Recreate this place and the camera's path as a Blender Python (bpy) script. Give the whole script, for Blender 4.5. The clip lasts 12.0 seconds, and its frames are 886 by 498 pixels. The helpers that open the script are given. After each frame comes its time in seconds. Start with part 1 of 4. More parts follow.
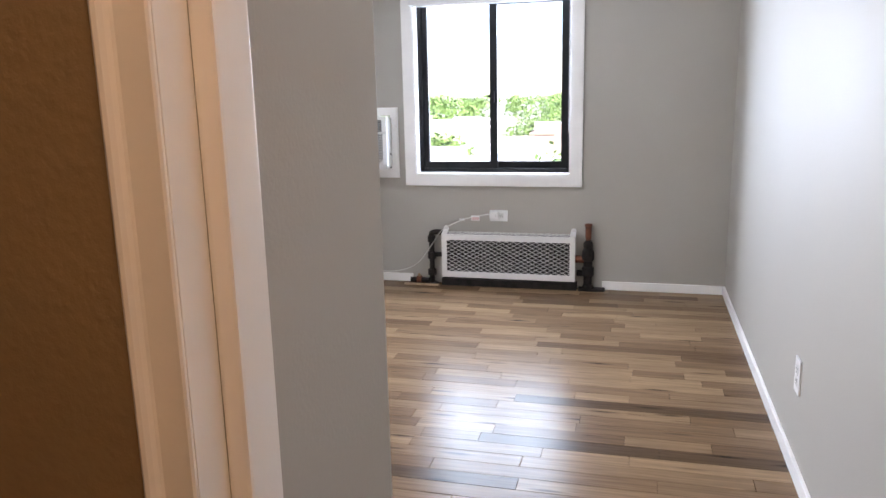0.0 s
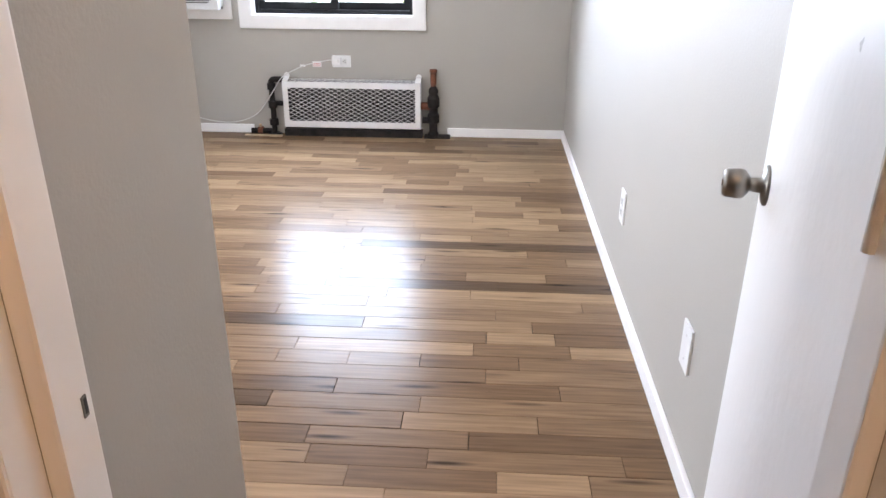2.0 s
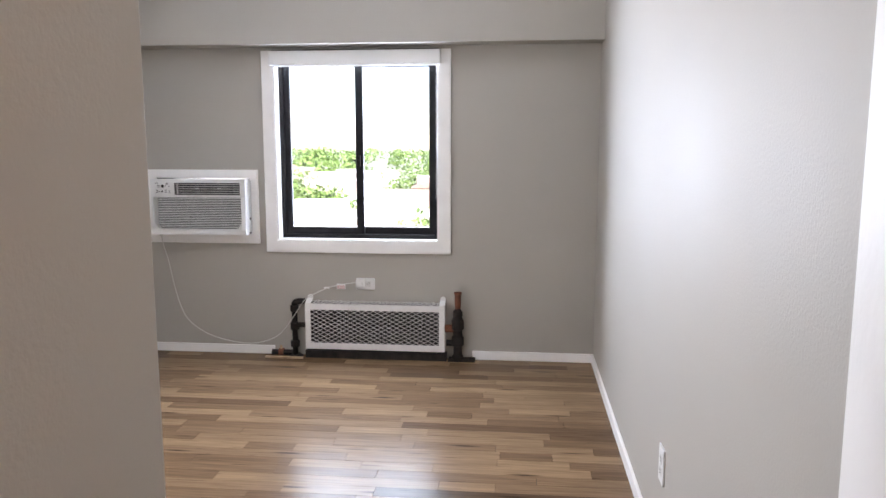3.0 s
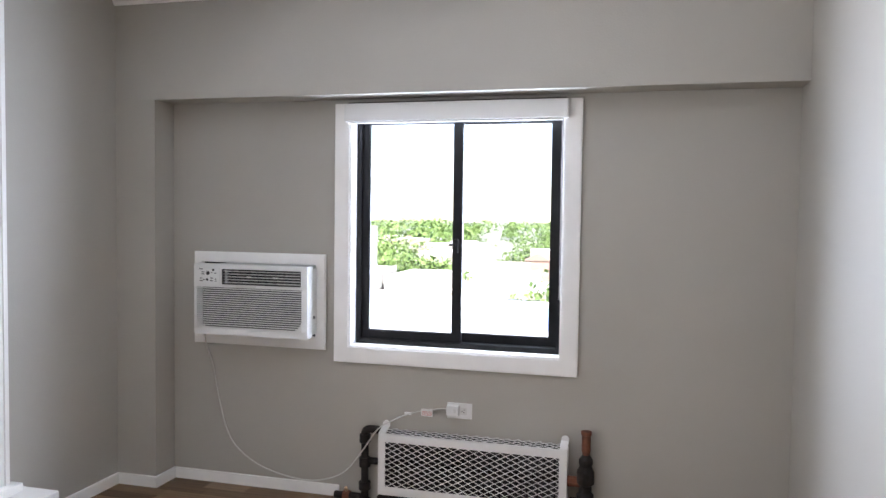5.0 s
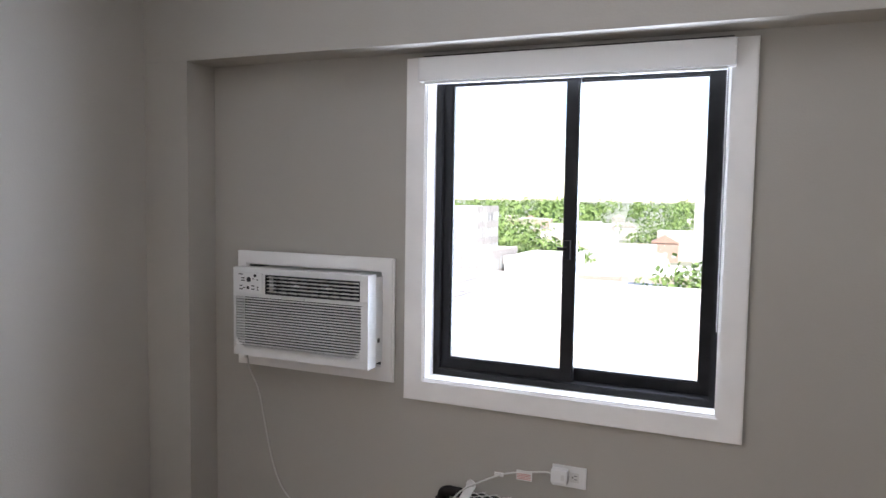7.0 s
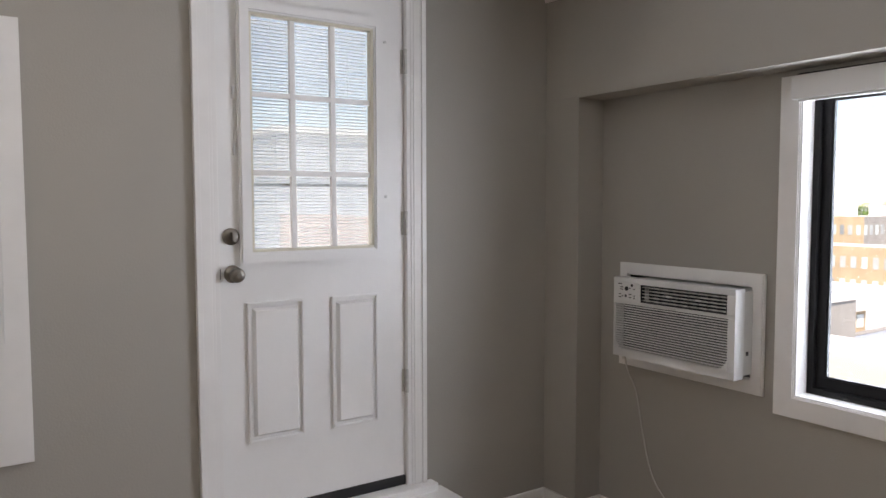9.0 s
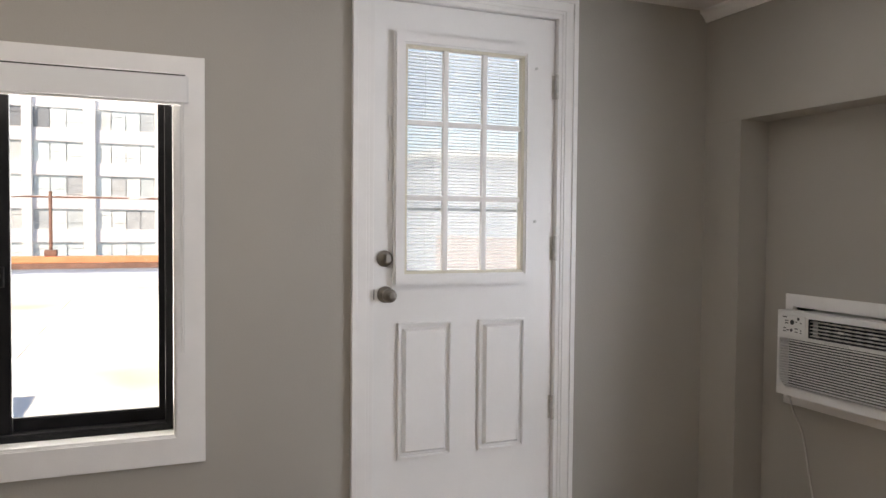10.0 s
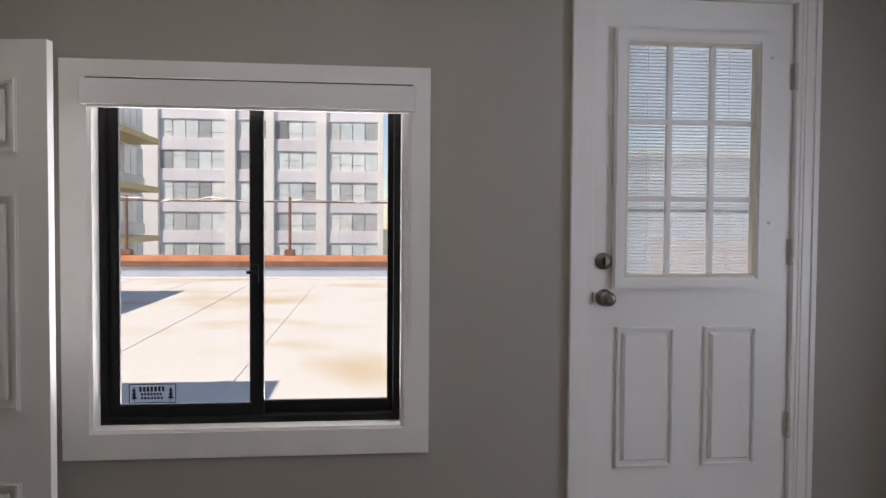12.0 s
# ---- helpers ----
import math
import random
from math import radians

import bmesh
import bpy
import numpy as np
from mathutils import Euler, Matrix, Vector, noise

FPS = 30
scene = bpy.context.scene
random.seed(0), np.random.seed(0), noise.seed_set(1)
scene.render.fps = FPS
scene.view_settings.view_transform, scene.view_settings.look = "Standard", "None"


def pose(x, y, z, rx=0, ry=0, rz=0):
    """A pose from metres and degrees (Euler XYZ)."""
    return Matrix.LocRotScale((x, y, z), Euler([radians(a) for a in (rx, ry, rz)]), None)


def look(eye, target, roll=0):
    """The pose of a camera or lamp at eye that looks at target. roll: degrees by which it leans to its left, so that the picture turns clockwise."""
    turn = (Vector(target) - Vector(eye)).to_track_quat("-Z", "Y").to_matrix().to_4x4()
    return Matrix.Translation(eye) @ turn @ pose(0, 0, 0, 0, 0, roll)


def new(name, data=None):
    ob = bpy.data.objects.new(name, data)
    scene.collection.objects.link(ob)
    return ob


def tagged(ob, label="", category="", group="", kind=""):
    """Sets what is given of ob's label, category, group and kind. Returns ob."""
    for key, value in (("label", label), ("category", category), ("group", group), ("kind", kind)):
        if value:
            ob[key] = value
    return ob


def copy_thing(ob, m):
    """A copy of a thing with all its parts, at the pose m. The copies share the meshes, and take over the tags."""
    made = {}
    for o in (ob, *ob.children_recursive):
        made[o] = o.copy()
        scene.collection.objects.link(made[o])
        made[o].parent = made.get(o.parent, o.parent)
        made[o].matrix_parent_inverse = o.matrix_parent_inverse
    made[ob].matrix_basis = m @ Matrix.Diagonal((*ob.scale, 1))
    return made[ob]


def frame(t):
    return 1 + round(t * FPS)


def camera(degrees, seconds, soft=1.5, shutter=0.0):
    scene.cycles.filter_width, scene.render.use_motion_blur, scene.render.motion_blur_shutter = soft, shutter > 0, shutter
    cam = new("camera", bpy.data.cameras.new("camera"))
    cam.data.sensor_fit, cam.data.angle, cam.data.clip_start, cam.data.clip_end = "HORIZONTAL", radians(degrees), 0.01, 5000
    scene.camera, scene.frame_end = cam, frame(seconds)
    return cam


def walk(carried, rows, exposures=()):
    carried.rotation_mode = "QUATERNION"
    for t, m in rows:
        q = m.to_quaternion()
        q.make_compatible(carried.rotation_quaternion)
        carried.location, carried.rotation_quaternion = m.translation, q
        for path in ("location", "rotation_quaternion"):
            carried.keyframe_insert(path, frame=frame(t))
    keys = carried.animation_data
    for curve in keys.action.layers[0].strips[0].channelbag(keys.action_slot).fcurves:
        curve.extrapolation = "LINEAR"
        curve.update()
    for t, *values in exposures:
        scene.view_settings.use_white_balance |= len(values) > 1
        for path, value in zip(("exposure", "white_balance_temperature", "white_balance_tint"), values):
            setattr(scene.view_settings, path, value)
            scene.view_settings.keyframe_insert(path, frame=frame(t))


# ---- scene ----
cam = camera(61.6, 12.0)
PATH = [
    (0, (0.482, -0.677, 1.253), (-0.026, 1.212, 0.839), -1.3),
    (0.5, (0.485, -0.713, 1.223), (0.19, 1.171, 0.62), -1.3),
    (1, (0.502, -0.68, 1.153), (0.328, 1.121, 0.302), -0.7),
    (1.5, (0.504, -0.678, 1.136), (0.4, 1.068, 0.167), -0.3),
    (2, (0.518, -0.657, 1.194), (0.409, 1.181, 0.413), 0.4),
    (2.5, (0.552, -0.598, 1.26), (0.361, 1.327, 0.752), 0.1),
    (3, (0.544, -0.448, 1.317), (0.34, 1.521, 1.037), -0.0),
    (3.1, (0.529, -0.422, 1.316), (0.328, 1.554, 1.079), 0.1),
    (5, (0.37, 0.718, 1.353), (-0.135, 2.651, 1.263), 0.8),
    (5.5, (0.328, 1.067, 1.357), (-0.249, 2.979, 1.247), 1.2),
    (6, (0.226, 1.385, 1.348), (-0.393, 3.283, 1.229), 1.1),
    (6.5, (0.123, 1.618, 1.385), (-0.55, 3.497, 1.258), 1.1),
    (8.5, (0.557, 1.517, 1.411), (-0.917, 2.857, 1.240), -0.4),
    (9, (0.540, 1.488, 1.430), (-1.118, 2.600, 1.302), -0.1),
    (9.5, (0.567, 1.509, 1.44), (-1.213, 2.417, 1.359), 0.2),
    (10, (0.567, 1.501, 1.439), (-1.286, 2.249, 1.37), 0.5),
    (10.5, (0.565, 1.498, 1.445), (-1.344, 2.09, 1.371), 0.5),
    (11, (0.566, 1.48, 1.44), (-1.382, 1.927, 1.374), 0.4),
    (11.5, (0.567, 1.476, 1.45), (-1.407, 1.788, 1.382), 0.4),
    (12, (0.56, 1.472, 1.438), (-1.429, 1.677, 1.37), 0.4),
]
walk(cam, [(t, look(eye, target, roll)) for t, eye, target, roll in PATH],
     exposures=[(0, 2.75, 6750, 18), (1.0, 2.9, 6500, 16), (1.7, 3.35, 6600, 17), (3.2, 2.6, 7050, 20), (5.0, 2.5, 6850, 18), (6.2, 2.6, 6950, 19), (6.7, 2.35, 6950, 19), (8.3, 1.2, 7200, 21), (9.0, 1.5, 7700, 20),
                (9.5, 1.75, 8000, 19), (10.5, 1.4, 8000, 19), (11.2, 1.1, 7700, 21), (12, 0.75, 7450, 21)])
STRIP = 0.076                 # width of an oak strip
HALL_LAMP = 14.0              # strength of the hall lamp's shade
SKY_NORTH, SKY_WEST = 18.5, 7.5     # watts of sky light in each window's opening
ROOF_NORTH, ROOF_WEST = 22.0, 48.0  # watts of the lamps added for light thrown up by the sunlit roofs

# ---------------------------------------------------------------- world, sun, exposure
world = bpy.data.worlds.new("sky")
scene.world = world
world.use_nodes = True
wn = world.node_tree.nodes
sky = wn.new("ShaderNodeTexSky")
sky.sky_type = "NISHITA"
sky.sun_disc = False
sky.sun_elevation = radians(50)
sky.sun_rotation = radians(139)
sky.dust_density, sky.air_density, sky.ozone_density = 0.15, 0.9, 3.0
wn["Background"].inputs["Strength"].default_value = 0.09
world.node_tree.links.new(sky.outputs[0], wn["Background"].inputs[0])

sun_data = bpy.data.lights.new("sun", "SUN")
sun_data.energy, sun_data.angle, sun_data.color = 3.2, radians(0.5), (1.0, 0.95, 0.88)
sun = new("sun", sun_data)
sun.matrix_world = look((7.0, -8.0, 12.6), (0, 0, 0))

# area lamps added for daylight: the sky in each opening, the sunlit roofs' bounce from below each sill
for name, eye, target, size, high, watts in (("sky_light_north", (-0.44, 4.20, 1.26), (-0.44, 3.0, 1.26), 0.94, 1.05, SKY_NORTH),
                                             ("sky_light_west", (-2.31, 1.065, 1.30), (-1.0, 1.065, 1.30), 1.04, 1.16, SKY_WEST),
                                             ("roof_light_north", (-0.44, 4.85, 0.30), (-0.44, 3.9, 1.35), 1.3, 0.5, ROOF_NORTH),
                                             ("roof_light_west", (-3.00, 1.05, 0.37), (-2.1, 1.05, 1.30), 1.4, 0.5, ROOF_WEST)):
    d = bpy.data.lights.new(name, "AREA")
    d.shape, d.size, d.size_y, d.energy, d.color = "RECTANGLE", size, high, watts, (0.85, 0.92, 1.0) if "west" in name else (0.64, 0.79, 1.0)
    new(name, d).matrix_world = look(eye, target)


# ---------------------------------------------------------------- materials
def material(name, color, rough=0.6, metal=0.0, var=0.06, scale=3.0, bump=0.0, bump_scale=80.0, coat=0.0):
    """A surface with a base colour, slow colour variation, fine grain and relief."""
    m = bpy.data.materials.new(name)
    m.use_nodes = True
    nt = m.node_tree
    bsdf = nt.nodes["Principled BSDF"]
    bsdf.inputs["Roughness"].default_value = rough
    bsdf.inputs["Metallic"].default_value = metal
    bsdf.inputs["Coat Weight"].default_value = coat
    geo = nt.nodes.new("ShaderNodeNewGeometry")
    big = nt.nodes.new("ShaderNodeTexNoise")
    big.inputs["Scale"].default_value, big.inputs["Detail"].default_value = scale, 5
    nt.links.new(geo.outputs["Position"], big.inputs["Vector"])
    ramp = nt.nodes.new("ShaderNodeValToRGB")
    ramp.color_ramp.elements[0].position, ramp.color_ramp.elements[1].position = 0.3, 0.7
    ramp.color_ramp.elements[0].color = (*[c * (1 - var) for c in color], 1)
    ramp.color_ramp.elements[1].color = (*[min(1, c * (1 + var)) for c in color], 1)
    nt.links.new(big.outputs["Fac"], ramp.inputs["Fac"])
    nt.links.new(ramp.outputs["Color"], bsdf.inputs["Base Color"])
    if bump:
        fine = nt.nodes.new("ShaderNodeTexNoise")
        fine.inputs["Scale"].default_value, fine.inputs["Detail"].default_value = bump_scale, 4
        nt.links.new(geo.outputs["Position"], fine.inputs["Vector"])
        b = nt.nodes.new("ShaderNodeBump")
        b.inputs["Strength"].default_value, b.inputs["Distance"].default_value = bump, 0.004
        nt.links.new(fine.outputs["Fac"], b.inputs["Height"])
        nt.links.new(b.outputs["Normal"], bsdf.inputs["Normal"])
        mr = nt.nodes.new("ShaderNodeMapRange")
        mr.inputs["To Min"].default_value, mr.inputs["To Max"].default_value = max(0.03, rough - 0.08), min(1, rough + 0.08)
        nt.links.new(big.outputs["Fac"], mr.inputs["Value"])
        nt.links.new(mr.outputs["Result"], bsdf.inputs["Roughness"])
    return m


def wood_floor(name, island=False):
    """Oak strip: tone by piece, grain stretched along the strip, knots and a satin varnish."""
    m = bpy.data.materials.new(name)
    m.use_nodes = True
    nt = m.node_tree
    L = nt.links.new
    bsdf = nt.nodes["Principled BSDF"]
    geo = nt.nodes.new("ShaderNodeNewGeometry")
    if island:
        rnd = geo.outputs["Random Per Island"]
    else:
        rnd = nt.nodes.new("ShaderNodeObjectInfo").outputs["Random"]
    tone = nt.nodes.new("ShaderNodeValToRGB")
    el = tone.color_ramp.elements
    el[0].color, el[1].color = (0.085, 0.052, 0.030, 1), (0.29, 0.188, 0.108, 1)
    e = el.new(0.12)
    e.color = (0.148, 0.089, 0.049, 1)
    e = el.new(0.55)
    e.color = (0.212, 0.134, 0.077, 1)
    L(rnd, tone.inputs["Fac"])
    # grain coordinates shifted for every piece
    mul = nt.nodes.new("ShaderNodeMath")
    mul.operation = "MULTIPLY"
    mul.inputs[1].default_value = 37.0
    L(rnd, mul.inputs[0])
    comb = nt.nodes.new("ShaderNodeCombineXYZ")
    L(mul.outputs[0], comb.inputs["Z"])
    add = nt.nodes.new("ShaderNodeVectorMath")
    add.operation = "ADD"
    L(geo.outputs["Position"], add.inputs[0])
    L(comb.outputs[0], add.inputs[1])
    mp = nt.nodes.new("ShaderNodeMapping")
    mp.inputs["Scale"].default_value = (3.0, 60.0, 3.0)
    L(add.outputs[0], mp.inputs["Vector"])
    grain = nt.nodes.new("ShaderNodeTexNoise")
    grain.inputs["Scale"].default_value, grain.inputs["Detail"].default_value, grain.inputs["Distortion"].default_value = 1.6, 5, 0.0
    L(mp.outputs[0], grain.inputs["Vector"])
    gr = nt.nodes.new("ShaderNodeMapRange")
    gr.inputs["From Min"].default_value, gr.inputs["From Max"].default_value = 0.3, 0.7
    gr.inputs["To Min"].default_value, gr.inputs["To Max"].default_value = 0.72, 1.14
    L(grain.outputs["Fac"], gr.inputs["Value"])
    mix = nt.nodes.new("ShaderNodeVectorMath")
    mix.operation = "SCALE"
    L(tone.outputs["Color"], mix.inputs[0])
    L(gr.outputs[0], mix.inputs["Scale"])
    # knots and dark streaks
    mp2 = nt.nodes.new("ShaderNodeMapping")
    mp2.inputs["Scale"].default_value = (2.2, 17.0, 1.0)
    L(add.outputs[0], mp2.inputs["Vector"])
    knot = nt.nodes.new("ShaderNodeTexVoronoi")
    knot.inputs["Scale"].default_value = 1.0
    L(mp2.outputs[0], knot.inputs["Vector"])
    kr = nt.nodes.new("ShaderNodeMapRange")
    kr.inputs["From Min"].default_value, kr.inputs["From Max"].default_value = 0.05, 0.19
    kr.inputs["To Min"].default_value, kr.inputs["To Max"].default_value = 0.22, 1.0
    L(knot.outputs["Distance"], kr.inputs["Value"])
    mix2 = nt.nodes.new("ShaderNodeVectorMath")
    mix2.operation = "SCALE"
    L(mix.outputs[0], mix2.inputs[0])
    L(kr.outputs[0], mix2.inputs["Scale"])
    # fine dark splits along the grain
    mp3 = nt.nodes.new("ShaderNodeMapping")
    mp3.inputs["Scale"].default_value = (5.0, 95.0, 5.0)
    L(add.outputs[0], mp3.inputs["Vector"])
    crack = nt.nodes.new("ShaderNodeTexNoise")
    crack.inputs["Scale"].default_value, crack.inputs["Detail"].default_value = 1.0, 2
    L(mp3.outputs[0], crack.inputs["Vector"])
    cm = nt.nodes.new("ShaderNodeMapRange")
    cm.inputs["From Min"].default_value, cm.inputs["From Max"].default_value = 0.70, 0.76
    cm.inputs["To Min"].default_value, cm.inputs["To Max"].default_value = 1.0, 0.35
    L(crack.outputs["Fac"], cm.inputs["Value"])
    mix3 = nt.nodes.new("ShaderNodeVectorMath")
    mix3.operation = "SCALE"
    L(mix2.outputs[0], mix3.inputs[0])
    L(cm.outputs[0], mix3.inputs["Scale"])
    L(mix3.outputs[0], bsdf.inputs["Base Color"])
    # varnish, slightly wavy
    wav = nt.nodes.new("ShaderNodeTexNoise")
    wav.inputs["Scale"].default_value, wav.inputs["Detail"].default_value = 6.0, 3
    L(geo.outputs["Position"], wav.inputs["Vector"])
    rr = nt.nodes.new("ShaderNodeMapRange")
    rr.inputs["To Min"].default_value, rr.inputs["To Max"].default_value = 0.22, 0.29
    L(wav.outputs["Fac"], rr.inputs["Value"])
    L(rr.outputs[0], bsdf.inputs["Roughness"])
    bsdf.inputs["Specular IOR Level"].default_value = 0.08
    bp = nt.nodes.new("ShaderNodeBump")
    bp.inputs["Strength"].default_value, bp.inputs["Distance"].default_value = 0.05, 0.002
    L(grain.outputs["Fac"], bp.inputs["Height"])
    L(bp.outputs[0], bsdf.inputs["Normal"])
    return m


def glass_pane(name):
    m = bpy.data.materials.new(name)
    m.use_nodes = True
    nt = m.node_tree
    nt.nodes.remove(nt.nodes["Principled BSDF"])
    tr = nt.nodes.new("ShaderNodeBsdfTransparent")
    tr.inputs["Color"].default_value = (0.93, 0.96, 0.96, 1)
    gl = nt.nodes.new("ShaderNodeBsdfGlossy")
    gl.inputs["Roughness"].default_value = 0.02
    fr = nt.nodes.new("ShaderNodeFresnel")
    fr.inputs["IOR"].default_value = 1.45
    mx = nt.nodes.new("ShaderNodeMixShader")
    nt.links.new(fr.outputs[0], mx.inputs[0])
    nt.links.new(tr.outputs[0], mx.inputs[1])
    nt.links.new(gl.outputs[0], mx.inputs[2])
    nt.links.new(mx.outputs[0], nt.nodes["Material Output"].inputs["Surface"])
    return m


def varied(name, stops, rough=0.85, by_object=True):
    """A colour picked for every joined piece from the stops."""
    m = bpy.data.materials.new(name)
    m.use_nodes = True
    nt = m.node_tree
    geo = nt.nodes.new("ShaderNodeNewGeometry")
    ramp = nt.nodes.new("ShaderNodeValToRGB")
    ramp.color_ramp.elements[0].color, ramp.color_ramp.elements[1].color = (*stops[0], 1), (*stops[-1], 1)
    for i, c in enumerate(stops[1:-1]):
        ramp.color_ramp.elements.new((i + 1) / (len(stops) - 1)).color = (*c, 1)
    source = nt.nodes.new("ShaderNodeObjectInfo").outputs["Random"] if by_object else geo.outputs["Random Per Island"]
    nt.links.new(source, ramp.inputs["Fac"])
    nz = nt.nodes.new("ShaderNodeTexNoise")
    nz.inputs["Scale"].default_value = 1.2
    nt.links.new(geo.outputs["Position"], nz.inputs["Vector"])
    mr = nt.nodes.new("ShaderNodeMapRange")
    mr.inputs["To Min"].default_value, mr.inputs["To Max"].default_value = 0.75, 1.2
    nt.links.new(nz.outputs["Fac"], mr.inputs["Value"])
    sc = nt.nodes.new("ShaderNodeVectorMath")
    sc.operation = "SCALE"
    nt.links.new(ramp.outputs[0], sc.inputs[0])
    nt.links.new(mr.outputs[0], sc.inputs["Scale"])
    bsdf = nt.nodes["Principled BSDF"]
    nt.links.new(sc.outputs[0], bsdf.inputs["Base Color"])
    bsdf.inputs["Roughness"].default_value = rough
    return m


WALL = material("grey_wall_paint", (0.402, 0.378, 0.334), 0.62, var=0.025, scale=2.0, bump=0.18, bump_scale=140)
HALL = material("tan_hall_paint", (0.29, 0.205, 0.115), 0.6, var=0.08, scale=3.0, bump=0.35, bump_scale=60)
CEIL = material("white_ceiling_paint", (0.78, 0.76, 0.73), 0.8, var=0.02, bump=0.15)
TRIM = material("white_trim_paint", (0.85, 0.835, 0.81), 0.35, var=0.03, scale=8, bump=0.10, bump_scale=40)
DOORW = material("white_door_paint", (0.86, 0.85, 0.83), 0.32, var=0.025, scale=4, bump=0.08, bump_scale=50)
DOORF = material("white_flush_door_paint", (0.86, 0.845, 0.82), 0.30, var=0.02, scale=4, bump=0.3, bump_scale=30)
OAK, OAK_FAR = wood_floor("oak_strip"), wood_floor("oak_strip_far", True)
WORN = material("worn_hinge_metal", (0.58, 0.56, 0.52), 0.45, metal=0.15, var=0.15, scale=40)
GAP = material("dark_floor_gap", (0.05, 0.032, 0.02), 0.9)
BLACK = material("black_aluminium", (0.010, 0.010, 0.011), 0.42, var=0.3, scale=14, bump=0.1, bump_scale=30)
BLACK.node_tree.nodes["Principled BSDF"].inputs["Specular IOR Level"].default_value = 0.22
GLASS = glass_pane("window_glass")
# white translucent mix that imitates the washed-out glare in the door's panes
HAZED = glass_pane("hazed_glass")
veil = HAZED.node_tree.nodes.new("ShaderNodeBsdfTranslucent")
veil.inputs["Color"].default_value = (0.92, 0.93, 0.95, 1)
haze = HAZED.node_tree.nodes.new("ShaderNodeMixShader")
haze.inputs[0].default_value = 0.17
HAZED.node_tree.links.new(HAZED.node_tree.nodes["Mix Shader"].outputs[0], haze.inputs[1])
HAZED.node_tree.links.new(veil.outputs[0], haze.inputs[2])
HAZED.node_tree.links.new(haze.outputs[0], HAZED.node_tree.nodes["Material Output"].inputs["Surface"])
VINYL = material("white_blind_vinyl", (0.78, 0.78, 0.77), 0.45, var=0.02)
PLASTIC = material("white_plastic", (0.76, 0.76, 0.745), 0.4, var=0.02, scale=10)
AGED = material("off_white_plastic", (0.66, 0.655, 0.63), 0.42, var=0.03, scale=10)
DARK = material("dark_recess", (0.018, 0.018, 0.019), 0.6, var=0.2)
STEEL = material("satin_nickel", (0.22, 0.20, 0.175), 0.38, metal=1.0, var=0.08, scale=30)
ENAMEL = material("white_enamel", (0.74, 0.73, 0.71), 0.38, var=0.04, scale=12, bump=0.08, bump_scale=60)
IRON = material("dark_cast_iron", (0.025, 0.021, 0.019), 0.6, metal=0.3, var=0.4, scale=25, bump=0.5, bump_scale=60)
RUST = material("rusty_iron", (0.16, 0.055, 0.028), 0.75, metal=0.1, var=0.4, scale=40, bump=0.6, bump_scale=90)
BOARD = material("raw_board", (0.42, 0.28, 0.17), 0.7, var=0.2, scale=30, bump=0.2)
CORD = material("grey_white_cord", (0.60, 0.59, 0.56), 0.5, var=0.03)
LABELRED = material("pale_red_print", (0.62, 0.28, 0.25), 0.6, var=0.1, scale=60)
IRON.node_tree.nodes["Principled BSDF"].inputs["Specular IOR Level"].default_value = 0.2
INK = material("black_ink", (0.02, 0.02, 0.02), 0.6)
CREAM = material("cream_insert_frame", (0.72, 0.68, 0.56), 0.4, var=0.03)
SLAT = material("white_slat", (0.86, 0.86, 0.85), 0.5, var=0.02)
thin = SLAT.node_tree.nodes.new("ShaderNodeBsdfTranslucent")
thin.inputs["Color"].default_value = (0.93, 0.93, 0.93, 1)
blend = SLAT.node_tree.nodes.new("ShaderNodeMixShader")
blend.inputs[0].default_value = 0.75
SLAT.node_tree.links.new(SLAT.node_tree.nodes["Principled BSDF"].outputs[0], blend.inputs[1])
SLAT.node_tree.links.new(thin.outputs[0], blend.inputs[2])
SLAT.node_tree.links.new(blend.outputs[0], SLAT.node_tree.nodes["Material Output"].inputs["Surface"])


# ---------------------------------------------------------------- mesh helpers
ORIGIN = {}


def thing(name, at, label, category, group=""):
    """An Empty at the base of a thing; its parts are then given in world coordinates."""
    ob = new(name)
    ob.empty_display_size = 0.05
    ob.matrix_basis = Matrix.Translation(at)
    ORIGIN[ob] = Vector(at)
    return tagged(ob, label, category, group)


def mesh_of(name, bm, mat):
    me = bpy.data.meshes.new(name)
    bm.to_mesh(me)
    bm.free()
    me.materials.append(mat)
    return me


def part(name, bm, mat, parent, label="", smooth=False):
    """Links bm, in world coordinates, as one mesh under a thing or a part."""
    o = ORIGIN[parent]
    bmesh.ops.translate(bm, verts=bm.verts, vec=-o)
    me = mesh_of(name, bm, mat)
    if smooth:
        me.polygons.foreach_set("use_smooth", [True] * len(me.polygons))
    ob = new(name, me)
    ob.parent = parent
    ORIGIN[ob] = o
    return tagged(ob, label)


def solid(name, bm, mat, label, kind="", category="", smooth=False):
    """Links bm as one top-level mesh with its origin in the world's."""
    me = mesh_of(name, bm, mat)
    if smooth:
        me.polygons.foreach_set("use_smooth", [True] * len(me.polygons))
    ob = new(name, me)
    ORIGIN[ob] = Vector((0, 0, 0))
    return tagged(ob, label, category, kind=kind)


